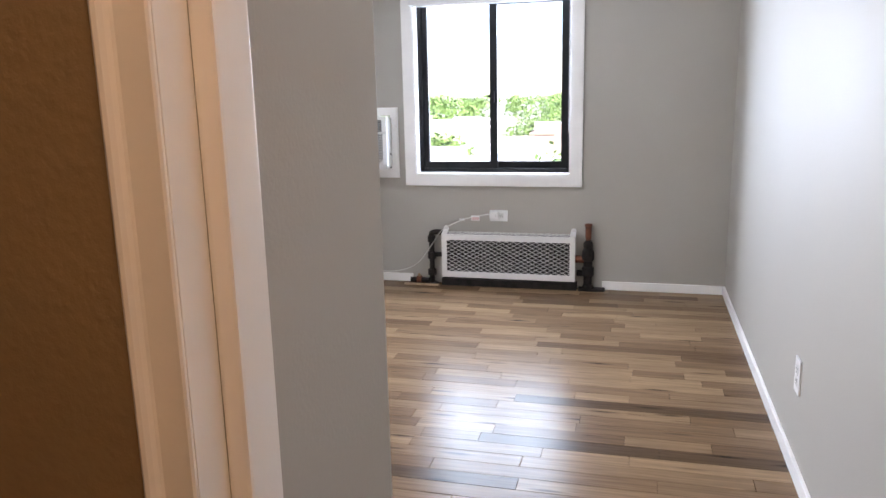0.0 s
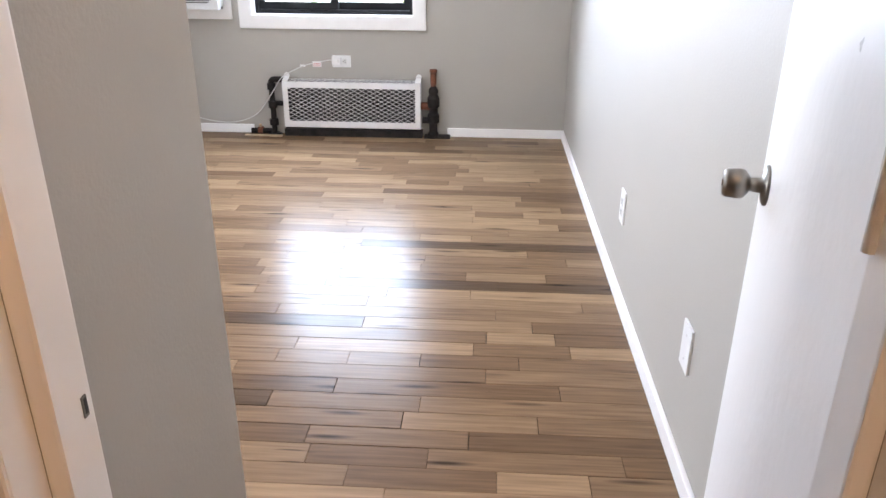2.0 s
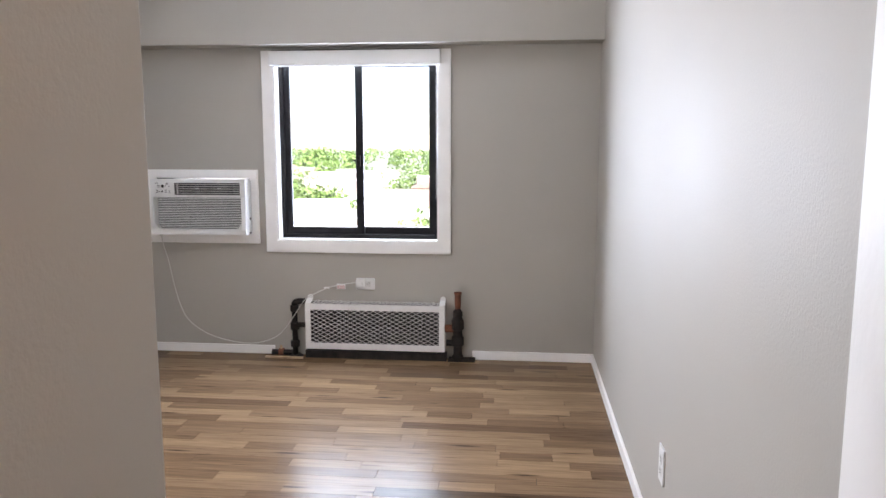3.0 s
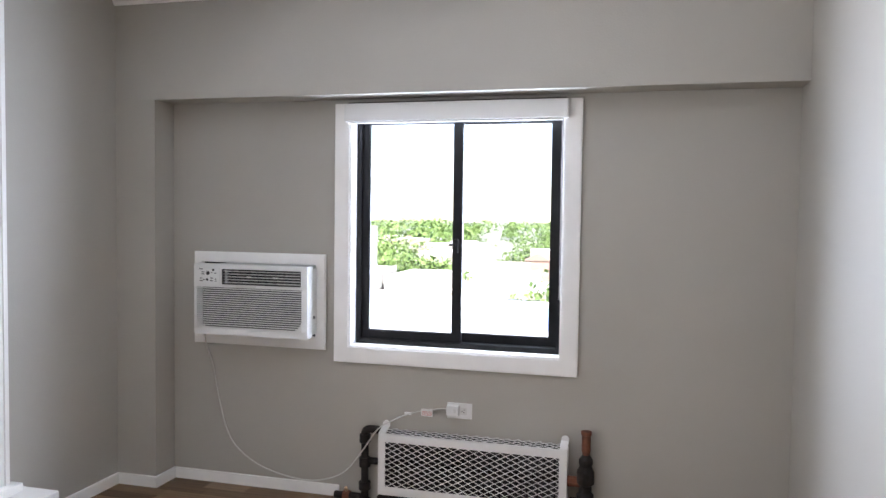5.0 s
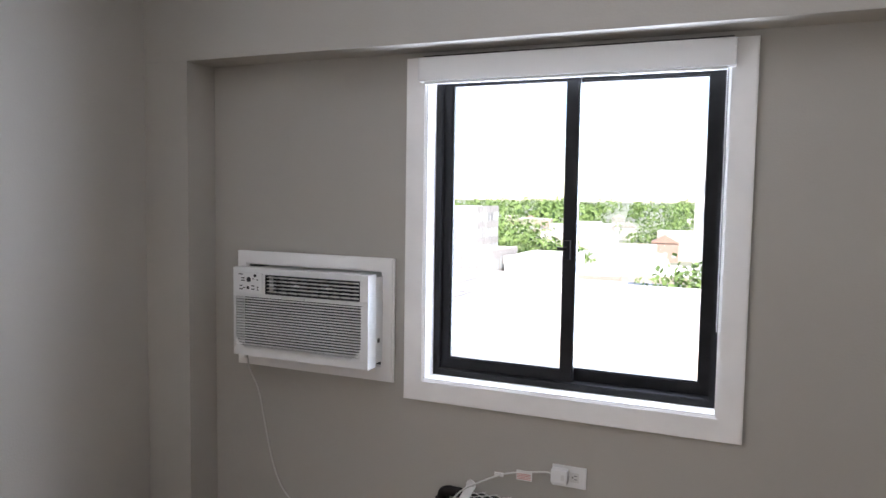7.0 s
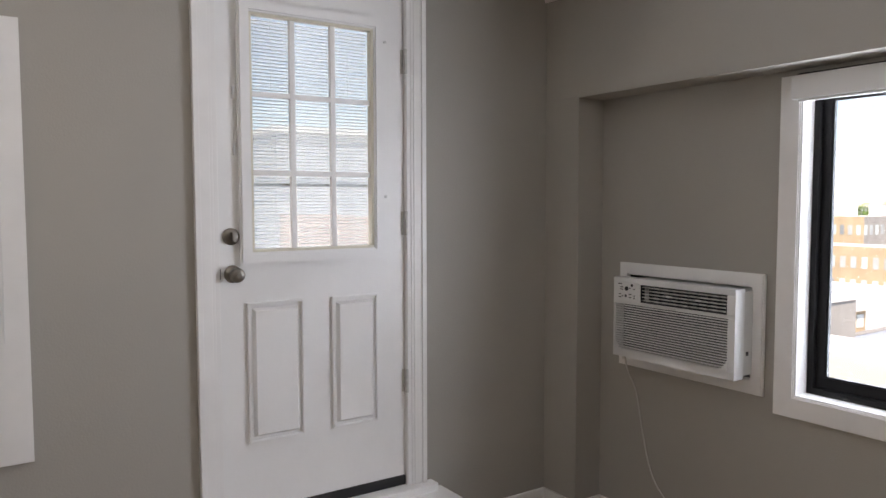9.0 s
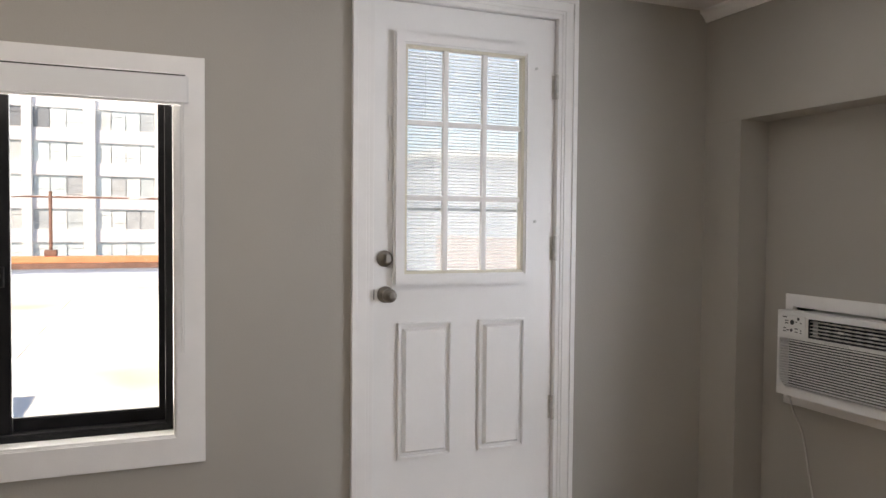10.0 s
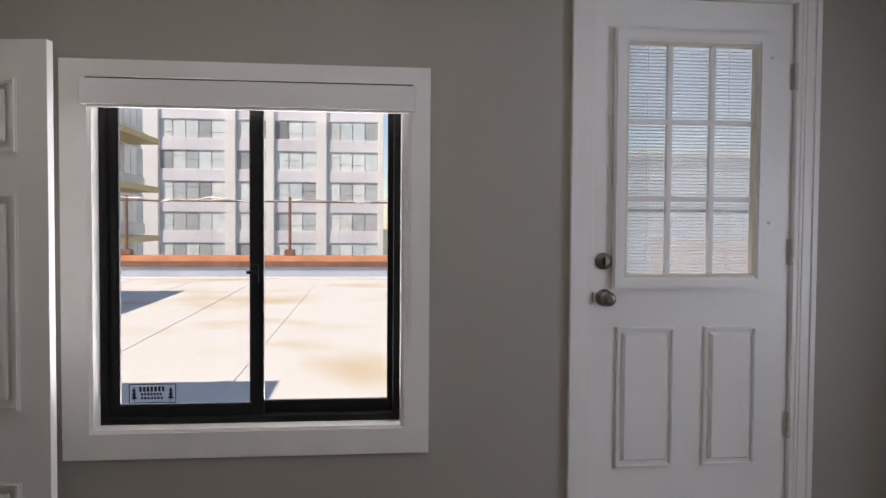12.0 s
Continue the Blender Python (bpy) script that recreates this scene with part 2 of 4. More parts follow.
def box(x0, x1, y0, y1, z0, z1, bevel=0.0, bm=None, segs=2):
    out = bm or bmesh.new()
    b = bmesh.new()
    bmesh.ops.create_cube(b, size=1.0)
    for v in b.verts:
        v.co = Vector((x0 + (v.co.x + .5) * (x1 - x0), y0 + (v.co.y + .5) * (y1 - y0), z0 + (v.co.z + .5) * (z1 - z0)))
    if bevel:
        bmesh.ops.bevel(b, geom=b.edges[:], offset=bevel, segments=segs, affect="EDGES", profile=0.7)
    join(out, b)
    return out


def join(out, b):
    vs = [out.verts.new(v.co) for v in b.verts]
    b.verts.index_update()
    for f in b.faces:
        out.faces.new([vs[v.index] for v in f.verts])
    b.free()


def cyl(p, q, r, r2=None, n=16, bm=None, bevel=0.0):
    """A rod from p to q."""
    out = bm or bmesh.new()
    p, q = Vector(p), Vector(q)
    b = bmesh.new()
    bmesh.ops.create_cone(b, cap_ends=True, segments=n, radius1=r, radius2=r if r2 is None else r2, depth=(q - p).length)
    if bevel:
        es = [e for e in b.edges if abs(e.verts[0].co.z - e.verts[1].co.z) < 1e-6]
        bmesh.ops.bevel(b, geom=es, offset=bevel, segments=2, affect="EDGES", profile=0.7)
    m = Matrix.Translation((p + q) / 2) @ (q - p).to_track_quat("Z", "Y").to_matrix().to_4x4()
    bmesh.ops.transform(b, matrix=m, verts=b.verts)
    join(out, b)
    return out


def lathe(profile, base, axis, n=24, bm=None):
    """A turned body: profile of (radius, distance along axis) from base."""
    out = bm or bmesh.new()
    q = Vector(axis).to_track_quat("Z", "Y").to_matrix()
    rings = []
    for r, h in profile:
        rings.append([out.verts.new(Vector(base) + q @ Vector((r * math.cos(2 * math.pi * i / n), r * math.sin(2 * math.pi * i / n), h))) for i in range(n)])
    for a, b in zip(rings, rings[1:]):
        for i in range(n):
            out.faces.new((a[i], a[(i + 1) % n], b[(i + 1) % n], b[i]))
    out.faces.new(rings[0][::-1])
    out.faces.new(rings[-1])
    return out


def tube(points, r, n=8, steps=8, bm=None):
    """A cord along a smooth curve through the points."""
    out = bm or bmesh.new()
    P = [Vector(p) for p in points]
    P = [P[0] * 2 - P[1]] + P + [P[-1] * 2 - P[-2]]
    path = []
    for i in range(1, len(P) - 2):
        for k in range(steps):
            t = k / steps
            a, b, c, d = P[i - 1], P[i], P[i + 1], P[i + 2]
            path.append(0.5 * ((2 * b) + (c - a) * t + (2 * a - 5 * b + 4 * c - d) * t * t + (3 * b - a - 3 * c + d) * t ** 3))
    path.append(P[-2])
    rings = []
    for i, c in enumerate(path):
        d = (path[min(i + 1, len(path) - 1)] - path[max(i - 1, 0)]).normalized()
        u = d.cross(Vector((0.13, 0.31, 0.94))).normalized()
        w = d.cross(u)
        rings.append([out.verts.new(c + r * (math.cos(2 * math.pi * k / n) * u + math.sin(2 * math.pi * k / n) * w)) for k in range(n)])
    for a, b in zip(rings, rings[1:]):
        for k in range(n):
            out.faces.new((a[k], a[(k + 1) % n], b[(k + 1) % n], b[k]))
    return out


def ring(axis, a0, a1, z0, z1, w, d0, d1, bevel=0.004, bottom=None, bm=None, top=0.0):
    """Four mitred boards round an opening; axis 'x' lies in a wall of constant y, 'y' in one of constant x."""
    out = bm or bmesh.new()
    wb = w if bottom is None else bottom
    o = [(a0, z0), (a1, z0), (a1, z1), (a0, z1)]
    i = [(a0 + w, z0 + wb), (a1 - w, z0 + wb), (a1 - w, z1 - w + top), (a0 + w, z1 - w + top)]
    b = bmesh.new()

    def vert(p, d):
        return b.verts.new((p[0], d, p[1]) if axis == "x" else (d, p[0], p[1]))
    O0, I0, O1, I1 = [[vert(p, d) for p in q] for q, d in ((o, d0), (i, d0), (o, d1), (i, d1))]
    for k in range(4):
        j = (k + 1) % 4
        b.faces.new((O0[k], O0[j], I0[j], I0[k]))
        b.faces.new((O1[j], O1[k], I1[k], I1[j]))
        b.faces.new((O0[j], O0[k], O1[k], O1[j]))
        b.faces.new((I0[k], I0[j], I1[j], I1[k]))
    bmesh.ops.recalc_face_normals(b, faces=b.faces)
    if bevel:
        es = [e for e in b.edges if abs((e.verts[0].co - e.verts[1].co).normalized().dot(Vector((0, 1, 0) if axis == "x" else (1, 0, 0)))) < 0.1
              and len({round(v.co.y if axis == "x" else v.co.x, 4) for v in e.verts}) == 1]
        es = [e for e in es if not (e.calc_face_angle(0) < 0.1)]
        bmesh.ops.bevel(b, geom=es, offset=bevel, segments=2, affect="EDGES")
    join(out, b)
    return out


def holed(axis, a0, a1, z0, z1, d0, d1, holes):
    """A thick wall with openings (b0, b1, c0, c1) right through it, as separate blocks round them."""
    out = bmesh.new()
    cuts = sorted({a0, a1, *[h[0] for h in holes], *[h[1] for h in holes]})
    for p, q in zip(cuts, cuts[1:]):
        mid = (p + q) / 2
        spans, z = [], z0
        for h in sorted((h for h in holes if h[0] < mid < h[1]), key=lambda h: h[2]):
            spans.append((z, h[2]))
            z = h[3]
        spans.append((z, z1))
        for s, e in spans:
            if e - s > 1e-4:
                box(*((p, q, d0, d1) if axis == "x" else (d0, d1, p, q)), s, e, bm=out)
    bmesh.ops.remove_doubles(out, verts=out.verts, dist=1e-5)
    return out


# ---------------------------------------------------------------- the room's plan
XR, XL = 1.0, -2.105          # right and left wall
YW, YB = 4.0, 3.845           # back of the window recess, face of the beam
ZC, ZS = 2.395, 1.888         # ceiling, underside of the beam
XP, YC = 0.075, 0.455         # side wall of the entry passage and its corner
YD0, YD1, YDL = -0.235, -0.12, -0.150   # doorway wall: hall side, room side, room side left of the door
JL, JR = 0.192, 0.810         # door jambs
HD = 2.03                     # head of the doorway

solid("floor", box(-2.3, 1.2, -2.4, 4.1, -0.2, -0.012), GAP, "dark subfloor under the oak strips", "structure")
solid("ceiling", box(XL - 0.2, XR + 0.2, -2.4, YW + 0.25, ZC, ZC + 0.2), CEIL, "flat white painted plaster ceiling", "structure")
solid("wall_north", holed("x", XL - 0.2, XR + 0.2, -0.2, ZC, YW, YW + 0.25,
      [(-0.955, 0.075, 0.715, 1.866), (-1.735, -1.085, 0.74, 1.13)]), WALL, "grey painted wall with window and air conditioner", "structure")
solid("wall_east", box(XR, XR + 0.2, -2.4, YW, -0.2, ZC), WALL, "long light grey painted wall", "structure")
solid("wall_west", holed("y", -2.4, YW, -0.2, ZC, XL - 0.2, XL,
      [(0.505, 1.625, 0.69, 1.95), (2.285, 3.09, 0.225, 2.285)]), WALL, "grey painted wall with window and terrace door", "structure")
solid("beam", box(XL, XR, YB, YW, ZS, ZC, 0.004), WALL, "grey painted boxed beam above the window", "structure")
solid("column", box(XL, -1.889, YB, YW, -0.01, ZS), WALL, "grey painted corner pier beside the recess", "structure")
solid("wall_entry", box(-0.08, XP, YDL, YC, -0.01, ZC, 0.003), WALL, "grey painted return wall of the entry", "structure")
solid("wall_closet", box(-1.0, -0.08, 0.33, YC, -0.01, ZC), WALL, "plain grey closet wall", "structure")
solid("wall_alcove", box(-1.12, -1.0, -0.33, YC, -0.01, ZC), WALL, "plain grey alcove side wall", "structure")
solid("wall_south", box(XL, -1.12, -0.45, -0.33, -0.01, ZC), WALL, "plain grey back wall", "structure")
solid("wall_doorway", holed("x", JL - 0.02, XR, -0.01, ZC, YD0 + 0.012, YD1, [(JL - 0.02, JR + 0.02, -0.01, HD + 0.02)]), WALL, "wall with the entry doorway", "structure")
solid("wall_doorway_left", box(-1.0, JL - 0.02, YD0 + 0.012, YDL, -0.01, ZC), WALL, "wall beside the entry doorway", "structure")
solid("wall_doorway_hall", holed("x", -1.3, XR, -0.01, ZC, YD0, YD0 + 0.012, [(JL - 0.02, JR + 0.02, -0.01, HD + 0.02)]), HALL, "tan painted hall side of the doorway wall", "structure")
solid("wall_hall_west", box(-1.42, -1.3, -2.4, YD0, -0.01, ZC), HALL, "plain tan hall wall", "structure")
solid("wall_hall_south", box(-1.42, XR, -2.4, -2.25, -0.01, ZC), HALL, "plain tan hall end wall", "structure")
solid("wall_hall_east", box(0.985, XR - 0.001, -2.25, YD0, -0.01, ZC), HALL, "plain tan hall side wall", "structure")

# crown strip on the beam
cr = bmesh.new()
prof = [(0, 0), (0.012, 0), (0.016, 0.012), (0.034, 0.032), (0.042, 0.036), (0.042, 0.05), (0, 0.05)]
A = [cr.verts.new((XL, YB - a, ZC - 0.05 + b)) for a, b in prof]
B = [cr.verts.new((XR, YB - a, ZC - 0.05 + b)) for a, b in prof]
for k in range(len(prof)):
    cr.faces.new((A[k], A[(k + 1) % len(prof)], B[(k + 1) % len(prof)], B[k]))
cr.faces.new(A), cr.faces.new(B[::-1])
bmesh.ops.recalc_face_normals(cr, faces=cr.faces)
solid("trim_crown", cr, TRIM, "narrow white crown moulding over the beam", "structure")

# baseboards
bh, bt = 0.055, 0.014
for name, dims in (("baseboard_north_west", (-1.889 + bt, -0.985, YW - bt, YW)), ("baseboard_north_east", (0.265, XR - bt, YW - bt, YW)),
                   ("baseboard_east", (XR - bt, XR, YD1, YW)), ("baseboard_recess", (-1.889, -1.889 + bt, YB - bt, YW)),
                   ("baseboard_column", (XL + bt, -1.889, YB - bt, YB)), ("baseboard_west", (XL, XL + bt, 3.20, YB)),
                   ("baseboard_west_south", (XL, XL + bt, -0.3, 2.20)), ("baseboard_entry", (XP, XP + bt, YDL, YC)),
                   ("baseboard_closet", (-1.0, XP + bt, YC, YC + bt))):
    solid(name, box(*dims, 0.0, bh, 0.005), TRIM, "low white painted wooden baseboard", "structure")


# ---------------------------------------------------------------- entry doorway
def doorway():
    for name, x0, x1, y1 in (("door_jamb_left", JL - 0.02, JL, YDL), ("door_jamb_right", JR, JR + 0.02, YD1)):
        solid(name, box(x0, x1, y1 - 0.048, y1 + 0.003, 0, HD, 0.004), TRIM, "white painted door jamb with worn edge", "structure")
    solid("door_head", box(JL - 0.02, JR + 0.02, YD0 - 0.003, YD1 + 0.003, HD, HD + 0.02), TRIM, "white painted door head", "structure")
    for name, x0, x1, y1 in (("door_rebate_left", JL - 0.026, JL - 0.0195, YDL - 0.048), ("door_rebate_right", JR + 0.0195, JR + 0.026, YD1 - 0.048)):
        solid(name, box(x0, x1, YD0 - 0.003, y1, 0, HD, 0.001), TRIM, "white painted rebate of the door frame", "structure")
    # flat casing on the hall side with a bead along its outer edge
    profile = [(0.058, 0.0), (0.058, 0.013), (0.0565, 0.017), (0.054, 0.0185), (0.051, 0.0175), (0.0485, 0.014), (0.047, 0.010), (0.045, 0.0085), (0.0225, 0.0065), (0.0205, 0.005), (0.0205, 0.0)]
    for side, s in (("left", -1), ("right", 1)):
        j = JL if s < 0 else JR
        bm = bmesh.new()
        lo = [bm.verts.new((j + s * a, YD0 - 0.0005 - t, 0)) for a, t in profile]
        hi = [bm.verts.new((j + s * a, YD0 - 0.0005 - t, HD + a)) for a, t in profile]
        for k in range(len(profile)):
            n = (k + 1) % len(profile)
            bm.faces.new((lo[k], lo[n], hi[n], hi[k]))
        bm.faces.new(lo[::-1]), bm.faces.new(hi)
        bmesh.ops.recalc_face_normals(bm, faces=bm.faces)
        solid("trim_casing_" + side, bm, TRIM, "moulded white door casing in the hall", "structure")
    solid("trim_casing_head", box(JL - 0.042, JR + 0.042, YD0 - 0.018, YD0 - 0.0005, HD + 0.042, HD + 0.08, 0.004), TRIM, "moulded white door casing head", "structure")
    sp = thing("strike_plate", (JL, YDL - 0.012, 0.85), "small worn nickel strike plate on the jamb", "strike plate")
    part("plate", box(JL - 0.001, JL + 0.0012, YDL - 0.014, YDL - 0.007, 0.822, 0.842, 0.0005), STEEL, sp)
    part("latch_hole", box(JL + 0.0010, JL + 0.0016, YDL - 0.012, YDL - 0.008, 0.825, 0.840), DARK, sp)


doorway()


def flush_door():
    """The entry door, local x from hinge to free edge, y through the leaf."""
    ang = math.degrees(math.atan2(0.475 - YD1, 0.945 - (JR + 0.005)))
    d = tagged(new("door_1"), "white painted flush entry door standing open", kind="structure")
    d.matrix_basis = pose(JR + 0.005, YD1, 0, 0, 0, ang)
    ORIGIN[d] = Vector((0, 0, 0))
    part("leaf", box(0, 0.609, -0.034, 0, 0.012, HD - 0.01, 0.002), DOORF, d)
    for s, y in ((1, 0.0), (-1, -0.034)):
        k = part("knob", lathe([(0.0005, 0), (0.030, 0.0), (0.030, 0.003), (0.026, 0.006), (0.012, 0.009), (0.010, 0.024), (0.015, 0.027), (0.0215, 0.033),
                                (0.0225, 0.040), (0.0215, 0.057), (0.018, 0.062), (0.0005, 0.062)], (0.545, y, 0.856), (0, s, 0)), STEEL, d, "satin nickel door knob", True)
        part("keyhole", cyl((0.545, y + s * 0.0615, 0.856), (0.545, y + s * 0.0635, 0.856), 0.005), DARK if s < 0 else STEEL, k)
    part("latch", box(0.6045, 0.607, -0.026, -0.008, 0.835, 0.89), STEEL, d, "nickel latch plate")
    for z in (0.25, 1.02, 1.78):
        part("hinge", cyl((-0.004, 0.006, z - 0.045), (-0.004, 0.006, z + 0.045), 0.006), WORN, d)


flush_door()


# ---------------------------------------------------------------- sliding windows
def sliding_window(name, axis, a0, a1, z0, z1, face, out, trim, blind, head, label, top):
    """Casing, lining, black frame, two sashes with panes. face: the wall's surface, out: +1 or -1 away from the room.
    trim: casing width; top: how much narrower its head board is; blind: a0, a1, z0, z1 of the roller blind's cassette."""
    w = tagged(new(name), label, kind="structure")
    ORIGIN[w] = Vector((0, 0, 0))

    def bx(p, q, d, e, zz0, zz1, bev=0.0):
        d, e = sorted((face + out * d, face + out * e))
        return box(p, q, d, e, zz0, zz1, bev) if axis == "x" else box(d, e, p, q, zz0, zz1, bev)

    def rg(p, q, zz0, zz1, wd, d, e, bev, bottom=None, rise=0.0):
        return ring(axis, p, q, zz0, zz1, wd, *sorted((face + out * d, face + out * e)), bev, bottom, top=rise)
    part("casing", rg(a0, a1, z0, z1, trim, -0.02, -0.0005, 0.004, rise=top), TRIM, w, "flat white wooden casing")
    i0, i1, j0, j1 = a0 + trim - 0.012, a1 - trim + 0.012, z0 + trim - 0.012, z1 - trim + 0.012 + top
    part("lining", rg(i0, i1, j0, j1, 0.018, -0.012, 0.075, 0.002), TRIM, w, "white painted window lining")
    f0, f1, g0, g1 = i0 + 0.012, i1 - 0.012, j0 + 0.012, j1 - 0.012
    part("frame", rg(f0, f1, g0, g1, 0.03, 0.06, 0.16, 0.003), BLACK, w, "black aluminium window frame")
    mid = (f0 + f1) / 2 + head
    for k, (p, q, dep) in enumerate(((f0 + 0.02, mid + 0.028, 0.078), (mid - 0.028, f1 - (0.005 if axis == "y" else 0.024), 0.112))):
        s = part("sash", rg(p, q, g0 + 0.022, g1 - 0.02, 0.044, dep, dep + 0.028, 0.004, 0.05), BLACK, w, "black aluminium sliding sash")
        pane = part("pane", bx(p + 0.04, q - 0.04, dep + 0.012, dep + 0.016, g0 + 0.066, g1 - 0.06), GLASS, s)
        pane.visible_shadow = False
        part("gasket", rg(p + 0.04, q - 0.04, g0 + 0.067, g1 - 0.06, 0.006, dep + 0.006, dep + 0.02, 0.0), DARK, s)
    zl = (g0 + g1 - top) / 2 - 0.045
    latch = part("latch", bx(mid - 0.01, mid + 0.012, 0.058, 0.079, zl - 0.035, zl + 0.03, 0.003), BLACK, w, "black sash latch")
    part("lever", bx(mid - 0.03, mid + 0.004, 0.05, 0.06, zl - 0.004, zl + 0.008, 0.002), BLACK, latch)
    # roller blind cassette with its chain
    b0, b1, c0, c1 = blind
    lo = Vector((((b0 + b1) / 2, face, c0) if axis == "x" else (face, (b0 + b1) / 2, c0)))
    bl = thing("roller_blind", lo, "white roller blind rolled up in its cassette", "blind")
    part("cassette", bx(b0, b1, -0.058, -0.0205, c0, c1, 0.004), VINYL, bl)
    part("hem_bar", bx(b0 + 0.02, b1 - 0.02, -0.05, -0.036, c0 - 0.009, c0 - 0.0005, 0.002), AGED, bl)
    # dark strip that stands in for the shade over the cassette
    part("mounting_gap", bx(b0 + 0.012, b1 - 0.006, -0.040, -0.0205, c1 + 0.0005, c1 + 0.007), DARK, bl, "dark strip for the shade above the cassette")
    for e in (b0, b1):
        part("end_cap", bx(e - 0.003, e + 0.003, -0.056, -0.021, c0 + 0.002, c1 - 0.002, 0.001), PLASTIC, bl)
    ch = bmesh.new()
    ce = (b1 - 0.012, b1 - 0.022)
    for cx in ce:
        z = c0 - 0.003
        while z > z0 + 0.28 * (z1 - z0):
            p = Vector((cx, face + out * 0.0 - out * 0.024, z)) if axis == "x" else Vector((face - out * 0.024, cx, z))
            mb = Matrix.Translation(p)
            bmesh.ops.create_icosphere(ch, subdivisions=1, radius=0.0026, matrix=mb)
            z -= 0.0068
    part("bead_chain", ch, PLASTIC, bl, "white bead chain")
    return f0, f1, g0, g1


sliding_window("window_1", "x", -1.014, 0.131, 0.653, 1.868, YW, 1, 0.076, (-0.95, 0.068, 1.780, 1.862), -0.003, "black sliding window in flat white casing", 0.052)
sliding_window("window_2", "y", 0.434, 1.697, 0.612, 1.990, XL, -1, 0.096, (0.515, 1.640, 1.832, 1.918), 0.008, "black sliding window to the roof terrace", 0.034)


# ---------------------------------------------------------------- terrace door
def terrace_door():
    y0, y1, z0, z1, fx = 2.302, 3.073, 0.262, 2.272, XL - 0.012   # fx: the leaf's inner face
    # jambs, casing, sill
    for nm, dims in (("door_jamb_south", (XL - 0.2, XL + 0.002, 2.283, y0 - 0.003, 0.225, 2.285)), ("door_jamb_north", (XL - 0.2, XL + 0.002, y1 + 0.003, 3.092, 0.225, 2.285)),
                     ("door_lintel", (XL - 0.2, XL + 0.002, y0 - 0.003, y1 + 0.003, z1 + 0.003, 2.287))):
        solid(nm, box(*dims), TRIM, "white painted terrace door frame", "structure")
    for nm, s, e in (("trim_casing_south", -1, y0 - 0.004), ("trim_casing_north", 1, y1 + 0.004)):
        bm = bmesh.new()
        for a, b, t in ((0.0, 0.018, 0.010), (0.017, 0.030, 0.014), (0.029, 0.066, 0.018), (0.065, 0.086, 0.025)):
            p, q = sorted((e + s * a, e + s * b))
            box(XL + 0.0005, XL + t, p, q, 0.232, 2.345 - 0.07 + b, 0.003, bm=bm)
        solid(nm, bm, TRIM, "moulded white casing of the terrace door", "structure")
    bm = bmesh.new()
    for a, b, t in ((0.0, 0.018, 0.010), (0.017, 0.030, 0.014), (0.029, 0.066, 0.018), (0.065, 0.086, 0.025)):
        box(XL + 0.0005, XL + t + 0.0006, y0 - b, y1 + b, 2.276 + a, 2.276 + b, 0.003, bm=bm)
    solid("trim_casing_lintel", bm, TRIM, "moulded white casing over the terrace door", "structure")
    solid("door_sill", box(XL - 0.2, XL + 0.055, 2.20, 3.20, 0.196, 0.231, 0.006), TRIM, "white painted raised door sill", "structure")
    solid("step", box(XL + 0.0005, XL + 0.19, 2.12, 3.245, -0.005, 0.196, 0.006), TRIM, "white painted boxed step under the door", "structure")
    # leaf
    d = tagged(new("door_2"), "white half-glazed terrace door with two panels, closed", kind="structure")
    ORIGIN[d] = Vector((0, 0, 0))
    gy0, gy1, gz0, gz1 = 2.375, 2.972, 1.200, 2.158
    part("leaf", holed("y", y0, y1, z0, z1, fx - 0.044, fx, [(gy0 + 0.03, gy1 - 0.03, gz0 + 0.03, gz1 - 0.03)]), DOORW, d)
    part("door_sweep", box(fx - 0.02, fx + 0.006, y0, y1, 0.233, z0 + 0.012, 0.002), DARK, d, "black rubber door sweep")
    fr = part("insert_frame", ring("y", gy0, gy1, gz0, gz1, 0.045, fx, fx + 0.026, 0.007), DOORW, d, "raised frame of the door light")
    part("insert_lip", ring("y", gy0 + 0.043, gy1 - 0.043, gz0 + 0.043, gz1 - 0.043, 0.012, fx - 0.02, fx + 0.016, 0.003), CREAM, fr, "cream inner lip")
    iy0, iy1, iz0, iz1 = gy0 + 0.05, gy1 - 0.05, gz0 + 0.05, gz1 - 0.05
    for k in (1, 2):
        y = iy0 + (iy1 - iy0) * k / 3
        part("muntin", box(fx - 0.016, fx + 0.004, y - 0.010, y + 0.010, iz0, iz1, 0.003), DOORW, fr)
        z = iz0 + (iz1 - iz0) * k / 3
        part("muntin", box(fx - 0.014, fx + 0.002, iy0, iy1, z - 0.010, z + 0.010, 0.003), DOORW, fr)
    for nm, x in (("pane", fx - 0.018), ("pane", fx - 0.042)):
        p = part(nm, box(x - 0.003, x, iy0 - 0.01, iy1 + 0.01, iz0 - 0.01, iz1 + 0.01), HAZED, fr)
        p.visible_shadow = False
    # fine slats between the panes, with their rail
    part("blind_rail", box(fx - 0.036, fx - 0.024, iy0 + 0.004, iy1 - 0.004, 1.487, 1.499, 0.002), AGED, fr, "grey blind rail between the panes")
    zz = iz0 + 0.006
    sl = box(fx - 0.036, fx - 0.024, iy0 + 0.004, iy1 - 0.004, -0.0006, 0.0006)
    bmesh.ops.rotate(sl, cent=(fx - 0.030, 0, 0), matrix=Matrix.Rotation(radians(-16), 3, "Y"), verts=sl.verts)
    sme = mesh_of("slat", sl, SLAT)
    while zz < iz1 - 0.004:
        if not 1.482 < zz < 1.504:
            ob = new("slat", sme)
            ob.parent = fr
            ob.location.z = zz
        zz += 0.0125
